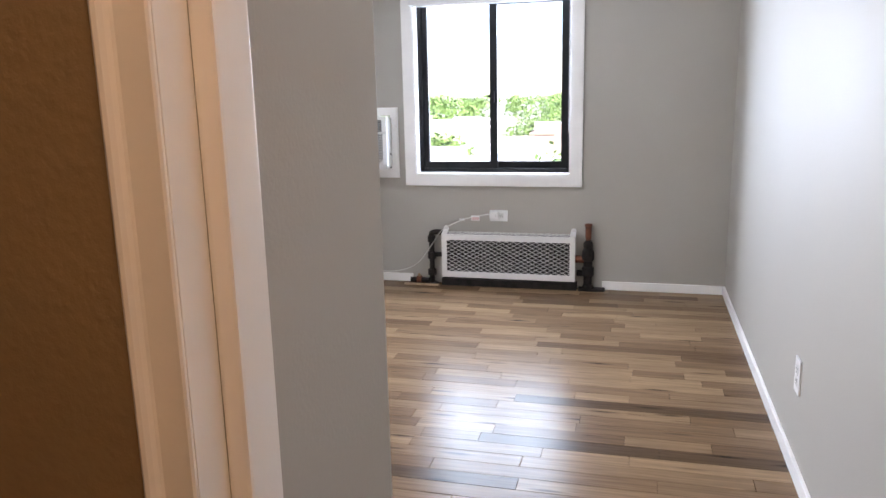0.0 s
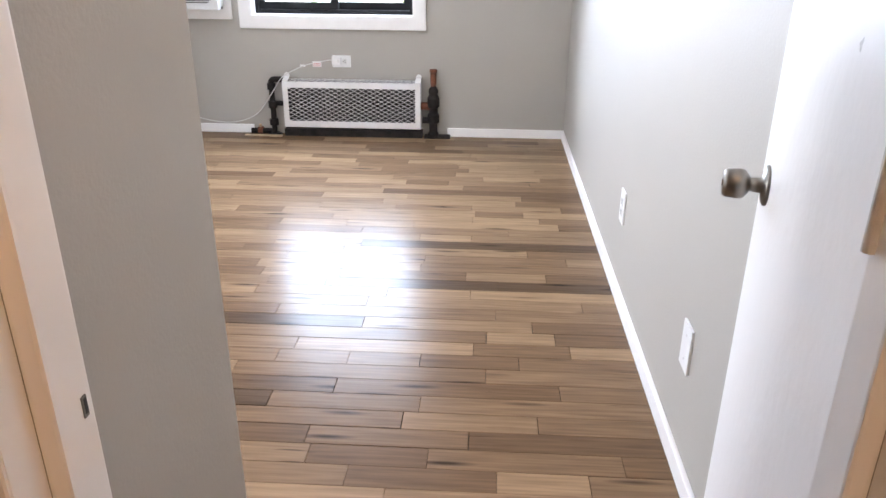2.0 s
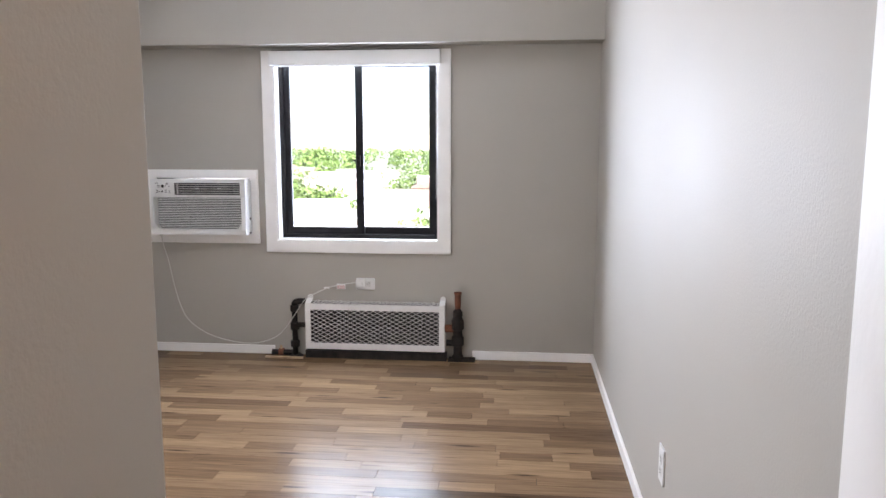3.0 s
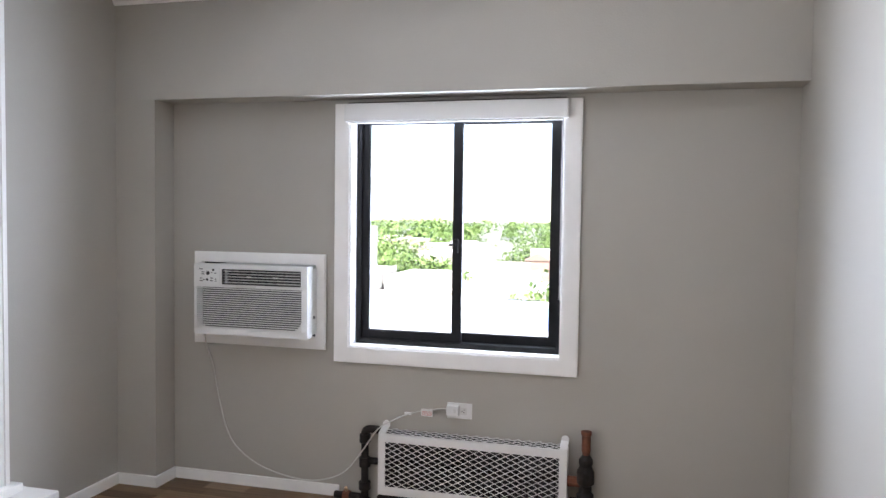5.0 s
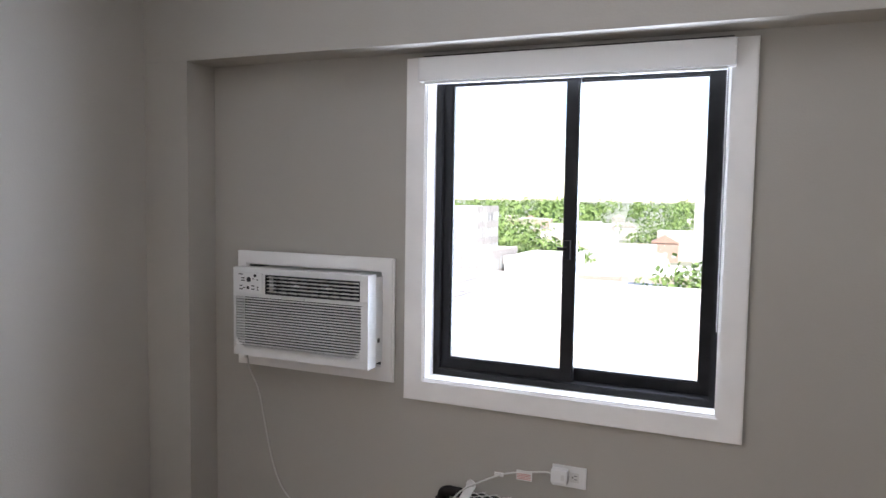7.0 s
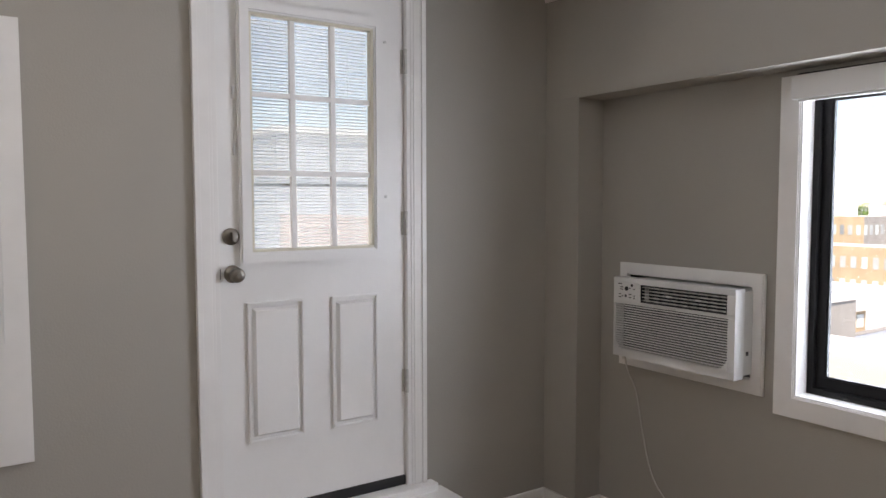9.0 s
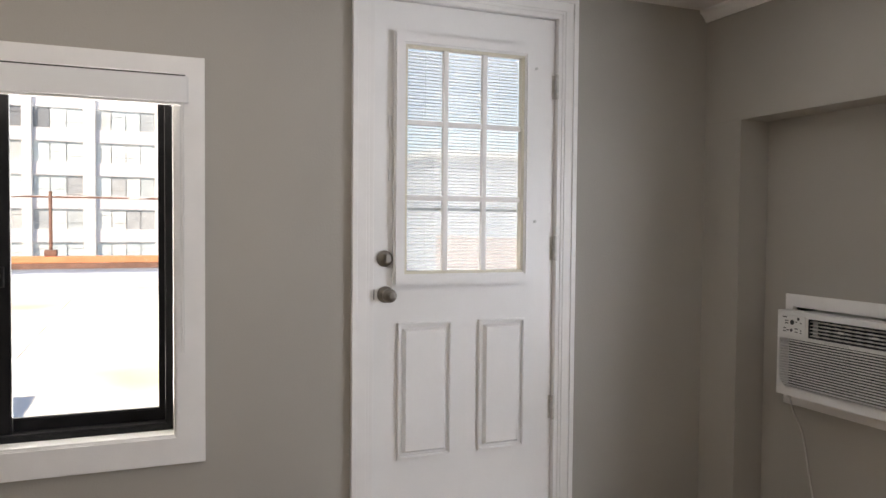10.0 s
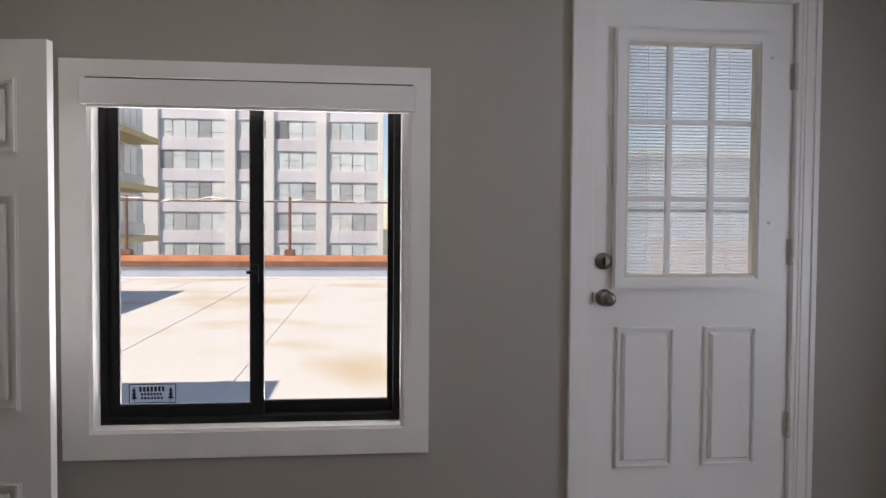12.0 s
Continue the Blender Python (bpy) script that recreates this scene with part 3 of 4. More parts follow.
    for y in (iy0 + 0.09, iy1 - 0.09):
        part("ladder_cord", box(fx - 0.0235, fx - 0.0225, y - 0.0008, y + 0.0008, iz0, iz1), CORD, fr)
    for z in (1.62, 1.82):
        part("slider", box(fx + 0.001, fx + 0.010, gy0 - 0.016, gy0 - 0.006, z - 0.022, z + 0.022, 0.002), PLASTIC, d, "small white blind slider")
    part("slider_track", box(fx + 0.0003, fx + 0.0012, gy0 - 0.012, gy0 - 0.010, 1.62, 1.82), AGED, d)
    for z in (1.45, 2.07):
        part("screw_cap", cyl((fx, gy1 + 0.016, z), (fx + 0.005, gy1 + 0.016, z), 0.006, n=10), AGED, d)
    # raised panels
    for p0, p1 in ((2.398, 2.622), (2.738, 2.945)):
        pn = part("panel", ring("y", p0, p1, 0.530, 1.058, 0.011, fx + 0.0003, fx + 0.013, 0.003), DOORW, d)
        bm = bmesh.new()
        o = [(p0 + 0.022, 0.552), (p1 - 0.022, 0.552), (p1 - 0.022, 1.036), (p0 + 0.022, 1.036)]
        i = [(p0 + 0.032, 0.562), (p1 - 0.032, 0.562), (p1 - 0.032, 1.026), (p0 + 0.032, 1.026)]
        O = [bm.verts.new((fx + 0.0004, *q)) for q in o]
        I = [bm.verts.new((fx + 0.016, *q)) for q in i]
        bm.faces.new(I)
        for k in range(4):
            bm.faces.new((O[k], O[(k + 1) % 4], I[(k + 1) % 4], I[k]))
        bmesh.ops.recalc_face_normals(bm, faces=bm.faces)
        part("field", bm, DOORW, pn)
    # hardware
    part("deadbolt", lathe([(0.0005, 0), (0.031, 0), (0.031, 0.008), (0.027, 0.013), (0.014, 0.016), (0.0005, 0.016)], (fx, 2.345, 1.304), (1, 0, 0)), STEEL, d, "satin nickel deadbolt", True)
    part("thumb_turn", box(fx + 0.014, fx + 0.034, 2.341, 2.349, 1.288, 1.320, 0.003), STEEL, d)
    k = part("knob", lathe([(0.0005, 0), (0.032, 0), (0.032, 0.004), (0.028, 0.009), (0.013, 0.013), (0.011, 0.032), (0.018, 0.036), (0.026, 0.045), (0.027, 0.055),
                            (0.024, 0.068), (0.019, 0.072), (0.0005, 0.073)], (fx, 2.350, 1.168), (1, 0, 0)), STEEL, d, "satin nickel knob with turn button", True)
    part("turn_button", cyl((fx + 0.072, 2.350, 1.168), (fx + 0.078, 2.350, 1.168), 0.010), STEEL, k)
    part("latch", box(fx - 0.002, fx + 0.004, 2.298, 2.306, 1.150, 1.188, 0.001), DARK, d)
    for z in (0.68, 1.34, 2.00):
        h = part("hinge", cyl((XL + 0.006, y1 + 0.002, z - 0.05), (XL + 0.006, y1 + 0.002, z + 0.05), 0.007, n=12), WORN, d, "worn nickel hinge")
        part("hinge_leaf", box(fx - 0.001, fx + 0.0025, y1 - 0.012, y1 - 0.0005, z - 0.048, z + 0.048), WORN, h)


terrace_door()


def panel_door():
    """Six-panel door leaf that stands open by the west window; local x from hinge to free edge."""
    P, H = Vector((-1.945, 0.475)), Vector((-2.055, -0.270))
    d = tagged(new("door_3"), "white moulded six-panel door standing open", kind="structure")
    d.matrix_basis = pose(H.x, H.y, 0, 0, 0, math.degrees(math.atan2(P.y - H.y, P.x - H.x)))
    ORIGIN[d] = Vector((0, 0, 0))
    w, h = (P - H).length, 2.01
    part("leaf", box(0, w, -0.035, 0, 0.012, h, 0.002), DOORW, d)
    for a, b in ((0.095, w / 2 - 0.045), (w / 2 + 0.045, w - 0.095)):
        for z0, z1 in ((0.20, 0.60), (0.83, 1.53), (1.65, 1.89)):
            pn = part("panel", ring("x", a, b, z0, z1, 0.020, -0.050, -0.0352, 0.006), DOORW, d)
            part("field", box(a + 0.036, b - 0.036, -0.052, -0.0352, z0 + 0.036, z1 - 0.036, 0.012), DOORW, pn)
    for z in (0.25, 1.0, 1.75):
        part("hinge", cyl((0.0, -0.03, z - 0.045), (0.0, -0.03, z + 0.045), 0.006), STEEL, d)


panel_door()


# ---------------------------------------------------------------- air conditioner
def air_conditioner():
    slv = thing("air_conditioner_surround", (-1.41, YW, 0.704), "flat white wooden surround of the air conditioner", "trim")
    part("surround", ring("x", -1.762, -1.057, 0.704, 1.160, 0.052, YW - 0.022, YW - 0.0005, 0.006, 0.060), TRIM, slv)
    part("sleeve", ring("x", -1.722, -1.097, 0.752, 1.122, 0.012, YW - 0.010, YW + 0.24, 0.0), DARK, slv, "dark metal wall sleeve")
    ac = thing("air_conditioner", (-1.41, YW, 0.765), "white through-wall air conditioner with louvred front", "air conditioner")
    x0, x1, z0, z1, yf = -1.690, -1.098, 0.770, 1.106, YW - 0.142
    W, Hh = x1 - x0, z1 - z0
    part("body", box(x0 + 0.004, x1 - 0.002, YW - 0.085, YW + 0.22, z0 + 0.012, z1 - 0.012), AGED, ac)
    bez = bmesh.new()
    zi0, zi1 = z0 + 0.030, z0 + 0.226      # intake
    za0, za1 = z1 - 0.094, z1 - 0.022      # air outlet
    xa0 = x0 + 0.155
    xa1 = x1 - 0.028
    yb = YW - 0.075
    for dims in ((x0, x1, yf, yb, z0, zi0), (x0, x1, yf, yb, zi1, za0), (x0, x1, yf, yb, za1, z1), (x0, x0 + 0.020, yf, yb, zi0, zi1), (x1 - 0.024, x1, yf, yb, zi0, zi1),
                 (x0, xa0, yf, yb, za0, za1), (xa1, x1, yf, yb, za0, za1)):
        box(*dims, bm=bez)
    bmesh.ops.remove_doubles(bez, verts=bez.verts, dist=1e-5)
    # round the outer front edges
    for v in bez.verts:
        ex = min(v.co.x - x0, x1 - v.co.x)
        ez = min(v.co.z - z0, z1 - v.co.z)
        if v.co.y < yf + 0.001 and (ex < 0.001 or ez < 0.001):
            v.co.y += 0.010
    bezel = part("bezel", bez, PLASTIC, ac, "white plastic front")
    part("recess", box(x0 + 0.012, x1 - 0.012, YW - 0.090, YW - 0.086, z0 + 0.02, z1 - 0.012), DARK, ac, "dark interior")
    # intake louvres
    n = 19
    for k in range(n):
        z = zi0 + (zi1 - zi0) * (k + 0.5) / n
        cut = 0.0 if k > 4 else 0.036 * (1 - k / 5) ** 2
        lv = bmesh.new()
        box(x0 + 0.019 + cut, x1 - 0.023 - cut, yf + 0.002, yf + 0.010, z - 0.0017, z + 0.0016, bm=lv)
        for v in lv.verts:
            if v.co.y > yf + 0.005:
                v.co.z += 0.0005
        part("louvre", lv, PLASTIC, bezel)
        if cut:
            for p, q in ((x0 + 0.0195, x0 + 0.019 + cut), (x1 - 0.023 - cut, x1 - 0.0235)):
                part("corner_fill", box(p, q, yf + 0.001, yf + 0.02, z - 0.0046, z + 0.0046), PLASTIC, bezel)
    # outlet: fine slats and vanes
    og = part("outlet_grille", ring("x", xa0, xa1, za0, za1, 0.004, yf + 0.002, yf + 0.022, 0.0), DARK, ac, "black air outlet grille")
    for k in range(5):
        z = za0 + (za1 - za0) * (k + 0.7) / 5.4
        part("slat", box(xa0 + 0.003, xa1 - 0.003, yf + 0.006, yf + 0.020, z - 0.0016, z + 0.0016), AGED, og)
    for k in range(1, 9):
        x = xa0 + (xa1 - xa0) * k / 9
        part("vane", box(x - 0.0015, x + 0.0015, yf + 0.010, yf + 0.030, za0 + 0.003, za1 - 0.003), DARK, og)
    for f in (0.34, 0.68):
        x = xa0 + (xa1 - xa0) * f
        part("tab", box(x - 0.012, x + 0.012, yf + 0.004, yf + 0.010, (za0 + za1) / 2 - 0.002, (za0 + za1) / 2 + 0.005, 0.001), PLASTIC, og)
    # control panel
    cp = part("control_panel", box(x0 + 0.022, x0 + 0.143, yf - 0.002, yf + 0.002, za0 + 0.002, za1 + 0.006, 0.0015), PLASTIC, ac, "white control panel with black buttons")
    for fx_, fz, r in ((0.5, 0.66, 0.0095), (0.74, 0.86, 0.006), (0.47, 0.26, 0.006)):
        part("button", cyl((x0 + 0.022 + 0.121 * fx_, yf - 0.0035, za0 + 0.078 * fz), (x0 + 0.022 + 0.121 * fx_, yf - 0.001, za0 + 0.078 * fz), r), DARK, cp)
    for fx_, fz, wd in ((0.28, 0.72, 0.016), (0.28, 0.60, 0.016), (0.66, 0.70, 0.008), (0.83, 0.66, 0.008), (0.2, 0.34, 0.012), (0.32, 0.25, 0.010), (0.2, 0.18, 0.016),
                        (0.66, 0.36, 0.014), (0.66, 0.2, 0.014), (0.84, 0.3, 0.008), (0.84, 0.18, 0.008), (0.2, 0.9, 0.02)):
        cx, cz = x0 + 0.022 + 0.121 * fx_, za0 + 0.078 * fz
        part("marking", box(cx - wd / 2, cx + wd / 2, yf - 0.0026, yf - 0.0018, cz - 0.002, cz + 0.002), INK, cp)
    part("handle_notch", box(-1.46, -1.36, yf - 0.0006, yf + 0.004, zi1 + 0.003, zi1 + 0.011, 0.001), AGED, ac, "moulded grip line")
    part("side_latch", box(x1 - 0.003, x1 + 0.001, YW - 0.060, YW - 0.047, z0 + 0.085, z0 + 0.10, 0.001), DARK, ac)
    # its cord along the wall to the outlet
    cd = thing("power_cord", (-1.2, YW, 0.0), "thin grey-white power cord hanging along the wall", "cord")
    y = YW - 0.008
    part("cord", tube([(-1.650, y - 0.10, 0.785), (-1.655, y - 0.07, 0.70), (-1.655, y - 0.016, 0.60), (-1.628, y, 0.42), (-1.588, y, 0.28), (-1.53, y, 0.19), (-1.40, y - 0.012, 0.115), (-1.22, y - 0.016, 0.072),
                       (-1.08, y - 0.016, 0.075), (-0.95, y - 0.02, 0.13), (-0.84, y - 0.06, 0.26), (-0.765, y - 0.07, 0.365), (-0.70, y - 0.045, 0.405), (-0.62, y - 0.012, 0.437),
                       (-0.53, y - 0.010, 0.458), (-0.47, y - 0.016, 0.470), (-0.44, y - 0.022, 0.468)], 0.0032), CORD, cd, smooth=True)
    part("strain_relief", cyl((-1.650, y - 0.10, 0.755), (-1.650, y - 0.10, 0.779), 0.008, n=12), AGED, cd)
    part("plug", box(-0.452, -0.395, YW - 0.042, YW - 0.0075, 0.443, 0.490, 0.008), PLASTIC, cd, "white test plug with buttons")
    part("plug_button", box(-0.416, -0.404, YW - 0.044, YW - 0.040, 0.458, 0.476, 0.001), AGED, cd)
    tag = part("tag", box(-0.575, -0.520, y - 0.016, y - 0.0145, 0.428, 0.462), PLASTIC, cd, "white and red warning tag")
    for k in range(4):
        part("print_bar", box(-0.572, -0.524, y - 0.0168, y - 0.0161, 0.432 + k * 0.0055, 0.4345 + k * 0.0055), LABELRED, tag)
    part("clip", box(-0.655, -0.622, y - 0.018, y - 0.010, 0.428, 0.440, 0.002), PLASTIC, cd)


air_conditioner()


# ---------------------------------------------------------------- outlets
def outlet(at, along, normal, label, sockets=2):
    """A cover plate; along: the plate's long side, normal: out of the wall."""
    c, u, n = Vector(at), Vector(along), Vector(normal)
    w = u.cross(n)
    t = thing("wall_outlet" if sockets else "cover_plate", c, label, "outlet" if sockets else "wall plate")

    def bx(du, dw, dn, hu, hw, hn, bev=0.0):
        p = c + u * du + w * dw + n * dn
        e = Vector([abs(u[i]) * hu + abs(w[i]) * hw + abs(n[i]) * hn for i in range(3)])
        return box(p.x - e.x, p.x + e.x, p.y - e.y, p.y + e.y, p.z - e.z, p.z + e.z, bev)
    pl = part("plate", bx(0, 0, 0.003, 0.058, 0.036, 0.003, 0.002), PLASTIC, t)
    for s in ((-1, 1) if sockets else ()):
        so = part("socket", bx(0.0195 * s, 0, 0.0068, 0.0145, 0.0165, 0.0008, 0.0005), AGED, pl)
        for d in (-0.006, 0.006):
            part("slot", bx(0.0195 * s + 0.003, d, 0.0077, 0.0045, 0.0011, 0.0004), DARK, so)
        part("ground_hole", bx(0.0195 * s - 0.007, 0, 0.0077, 0.0022, 0.0022, 0.0004), DARK, so)
    for s in ((0,) if sockets else (-1, 1)):
        part("screw", cyl(c + u * 0.03 * s + n * 0.006, c + u * 0.03 * s + n * 0.0072, 0.003, n=10), AGED, pl)
    return t


outlet((-0.397, YW - 0.0005, 0.461), (1, 0, 0), (0, -1, 0), "white duplex outlet with a plug, above the radiator cover")
outlet((XR - 0.0005, 0.880, 0.312), (0, 0, 1), (-1, 0, 0), "blank white cover plate near the baseboard", 0)
outlet((XR - 0.0005, 1.815, 0.325), (0, 0, 1), (-1, 0, 0), "white duplex outlet low on the wall")


# ---------------------------------------------------------------- radiator with its expanded-metal cover
def lattice(u0, u1, v0, v1, pu, pv, put, r=0.0014):
    """Diamond mesh over a rectangle; put(u, v, h) places a point, h lifted off the sheet."""
    bm = bmesh.new()
    k = pv / pu
    for s in (1, -1):
        c = -int((v1 - v0) / pv) - 2
        while c < (u1 - u0) / pu + int((v1 - v0) / pv) + 2:
            pts = []
            for t in range(2):
                u = u0 if t == 0 else u1
                pts.append((u, (v0 if s > 0 else v1) + s * k * (u - u0 - c * pu)))
            (ua, va), (ub, vb) = pts
            def clip(v):
                return ua + (v - va) / (vb - va) * (ub - ua)
            lo, hi = sorted((clip(v0), clip(v1)))
            lo, hi = max(lo, u0), min(hi, u1)
            if hi - lo > 0.004:
                f = lambda u: va + (u - ua) / (ub - ua) * (vb - va)
                a, b = Vector((lo, f(lo))), Vector((hi, f(hi)))
                n = Vector((-(b - a).y, (b - a).x)).normalized() * r
                vs = [[bm.verts.new(put(*(p + n * q), h)) for q in (-1, 1)] for p in (a, b) for h in (0.0005 * s, 0.0005 * s + 0.002)]
                A0, A1, B0, B1 = vs
                for q in ((A0[0], A0[1], B0[1], B0[0]), (A1[1], A1[0], B1[0], B1[1]), (A0[0], B0[0], B1[0], A1[0]), (A0[1], A1[1], B1[1], B0[1])):
                    bm.faces.new(q)
            c += 1
    bmesh.ops.recalc_face_normals(bm, faces=bm.faces)
    return bm


def radiator():
    x0, x1, z0, z1, yf = -0.765, 0.100, 0.058, 0.340, YW - 0.075
    c = thing("radiator_cover", (-0.33, YW, 0.0), "white enamel radiator cover of expanded metal mesh", "radiator cover")
    part("front_frame", ring("x", x0, x1, z0, z1, 0.034, yf, yf + 0.004, 0.0015, 0.040), ENAMEL, c)
    part("front_mesh", lattice(x0 + 0.030, x1 - 0.030, z0 + 0.034, z1 - 0.03, 0.048, 0.0255, lambda u, v, h: Vector((u, yf + 0.004 + h, v))), ENAMEL, c, "white diamond mesh")
    part("top_lip", box(x0, x1, yf, yf + 0.018, z1 - 0.002, z1 + 0.003, 0.001), ENAMEL, c)
    part("top_mesh", lattice(x0 + 0.012, x1 - 0.012, yf + 0.014, YW - 0.004, 0.048, 0.0255, lambda u, v, h: Vector((u, v, z1 + 0.002 + (v - yf) * 0.12 + h))), ENAMEL, c, "white diamond mesh")
    for x, s in ((x0, 1), (x1, -1)):
        p, q = sorted((x, x + s * 0.004))
        bm = box(p, q, yf + 0.004, YW - 0.002, z0, z1)
        part("side_strip", bm, ENAMEL, c)
        p, q = sorted((x, x + s * 0.034))
        b = box(p, q, yf + 0.004, YW - 0.002, z1 + 0.001, z1 + 0.006)
        for v in b.verts:
            v.co.z += (v.co.y - yf) * 0.3
        br = part("bracket", b, ENAMEL, c)
        part("bracket_tab", cyl((x + s * 0.016, YW - 0.008, z1 + 0.032), (x + s * 0.016, YW - 0.001, z1 + 0.032), 0.017, n=14), ENAMEL, br)
    # the radiator itself
    r = thing("radiator", (-0.33, YW, 0.0), "dark old cast-iron convector behind the cover", "radiator")
    part("heater_pipe", cyl((-0.83, YW - 0.038, 0.20), (0.16, YW - 0.038, 0.20), 0.016), IRON, r, smooth=True)
    fin = mesh_of("fin", box(-0.001, 0.001, YW - 0.064, YW - 0.012, 0.10, 0.30), IRON)
    for k in range(54):
        ob = new("fin", fin)
        ob.parent = r
        ob.location = Vector((-0.74 + k * 0.0152, 0, 0)) - ORIGIN[r]
    part("back_plate", box(-0.755, 0.09, YW - 0.006, YW - 0.001, 0.05, 0.345), DARK, r, "dark back plate")
    part("base_channel", box(-0.77, 0.11, YW - 0.070, YW - 0.004, 0.0, 0.045), IRON, r)
    # supply pipe with fittings on one side
    s = thing("supply_pipe", (-0.845, YW - 0.045, 0.0), "black iron supply pipe with union fittings", "pipe")
    px, py = -0.842, YW - 0.040
    part("riser", cyl((px, py, 0.0), (px, py, 0.30), 0.017), IRON, s, smooth=True)
    for a, b, rr in ((0.06, 0.10, 0.028), (0.17, 0.215, 0.027), (0.285, 0.325, 0.026)):
        part("coupling", cyl((px, py, a), (px, py, b), rr, n=10, bevel=0.004), IRON, s)
    part("elbow", tube([(px, py, 0.30), (px, py, 0.335), (px + 0.02, py, 0.350), (px + 0.07, py, 0.350)], 0.018, 12), IRON, s, smooth=True)
    part("cross_pipe", cyl((px, py, 0.20), (-0.75, YW - 0.038, 0.20), 0.015), IRON, s, smooth=True)
    part("floor_flange", cyl((px, py, 0.0), (px, py, 0.012), 0.05, 0.036, n=20), IRON, s)
    # bleeder column with a rusty cap on the other side
    v = thing("steam_valve", (0.178, YW - 0.045, 0.0), "dark iron steam valve with a rusty cap", "valve")
    vx, vy = 0.178, YW - 0.045
    part("body", lathe([(0.001, 0), (0.034, 0), (0.034, 0.03), (0.026, 0.04), (0.026, 0.09), (0.037, 0.10), (0.037, 0.15), (0.028, 0.16), (0.028, 0.19), (0.038, 0.20), (0.038, 0.25),
                        (0.026, 0.275), (0.030, 0.285), (0.030, 0.305), (0.016, 0.325), (0.001, 0.326)], (vx, vy, 0), (0, 0, 1), 14), IRON, v)
    part("cap", lathe([(0.001, 0), (0.015, 0), (0.019, 0.02), (0.019, 0.085), (0.023, 0.088), (0.023, 0.102), (0.001, 0.103)], (vx, vy, 0.325), (0, 0, 1), 16), RUST, v, "rusty orange air vent cap")
    part("union", cyl((0.10, YW - 0.038, 0.20), (0.16, YW - 0.04, 0.20), 0.024, n=8), RUST, v)
    part("lower_union", cyl((0.11, YW - 0.038, 0.11), (0.16, YW - 0.04, 0.11), 0.02, n=8), IRON, v)
    part("foot", box(0.12, 0.285, YW - 0.075, YW - 0.01, 0.0, 0.016, 0.004), IRON, v)
    # unfinished floor edge by the supply pipe
    b = thing("floor_patch", (-0.93, YW - 0.06, 0.0), "raw board scrap beside the pipe on the floor", "board")
    part("board", box(-1.02, -0.78, YW - 0.105, YW - 0.082, 0.0, 0.010, 0.002), BOARD, b)
    g = thing("floor_valve", (-0.93, YW - 0.045, 0.0), "small brass and iron floor valve", "valve")
    part("body", cyl((-0.99, YW - 0.045, 0.024), (-0.86, YW - 0.045, 0.024), 0.017, n=12), IRON, g)
    part("nut", cyl((-0.945, YW - 0.045, 0.026), (-0.915, YW - 0.045, 0.026), 0.025, n=6), RUST, g)
    part("stem", cyl((-0.93, YW - 0.045, 0.04), (-0.93, YW - 0.055, 0.066), 0.008, n=10), BOARD, g)


radiator()

# ---------------------------------------------------------------- window sticker (blank marks in place of the maker's writing)
def sticker():
    x, y0, z0, w, h = XL - 0.0885, 0.624, 0.772, 0.165, 0.082
    s = thing("window_sticker", (x, y0 + w / 2, z0), "small clear sticker with black frame and marks on the pane", "sticker")
    part("frame", ring("y", y0, y0 + w, z0 + 0.012, z0 + h, 0.003, x - 0.0004, x, 0.0), INK, s)
    for a, b, c, d in ((0.036, 0.128, 0.054, 0.072), (0.042, 0.118, 0.040, 0.049), (0.042, 0.122, 0.026, 0.035), (0.045, 0.12, 0.0, 0.006)):
        n = 7
        for k in range(n):
            p = y0 + a + (b - a) * k / n
            part("letter_bar", box(x - 0.0004, x, p, p + (b - a) / n * 0.68, z0 + c, z0 + d), INK, s)
    for cy in (0.018, 0.146):
        bm = bmesh.new()
        for q in range(3):
            r, zz = 0.011 - 0.002 * q, z0 + 0.028 + q * 0.013
            bm.faces.new([bm.verts.new((x, y0 + cy - r, zz)), bm.verts.new((x, y0 + cy + r, zz)), bm.verts.new((x, y0 + cy, zz + 0.018))])
        box(x - 0.0004, x, y0 + cy - 0.0015, y0 + cy + 0.0015, z0 + 0.018, z0 + 0.03, bm=bm)
        part("tree_mark", bm, INK, s)


sticker()

# ---------------------------------------------------------------- hall lamp
lamp = thing("ceiling_lamp", (0.70, -0.92, ZC), "round warm ceiling lamp in the hall", "lamp")
part("base", cyl((0.70, -0.92, ZC - 0.025), (0.70, -0.92, ZC - 0.001), 0.13, n=32), STEEL, lamp)
BULB = bpy.data.materials.new("warm_lamp_glass")
BULB.use_nodes = True
BULB.node_tree.nodes["Principled BSDF"].inputs["Emission Color"].default_value = (1.0, 0.66, 0.40, 1)
BULB.node_tree.nodes["Principled BSDF"].inputs["Emission Strength"].default_value = HALL_LAMP
part("shade", lathe([(0.001, 0), (0.05, 0.006), (0.09, 0.025), (0.11, 0.05), (0.115, 0.07), (0.001, 0.071)], (0.70, -0.92, ZC - 0.096), (0, 0, 1), 28), BULB, lamp, "glowing opal glass shade", True)

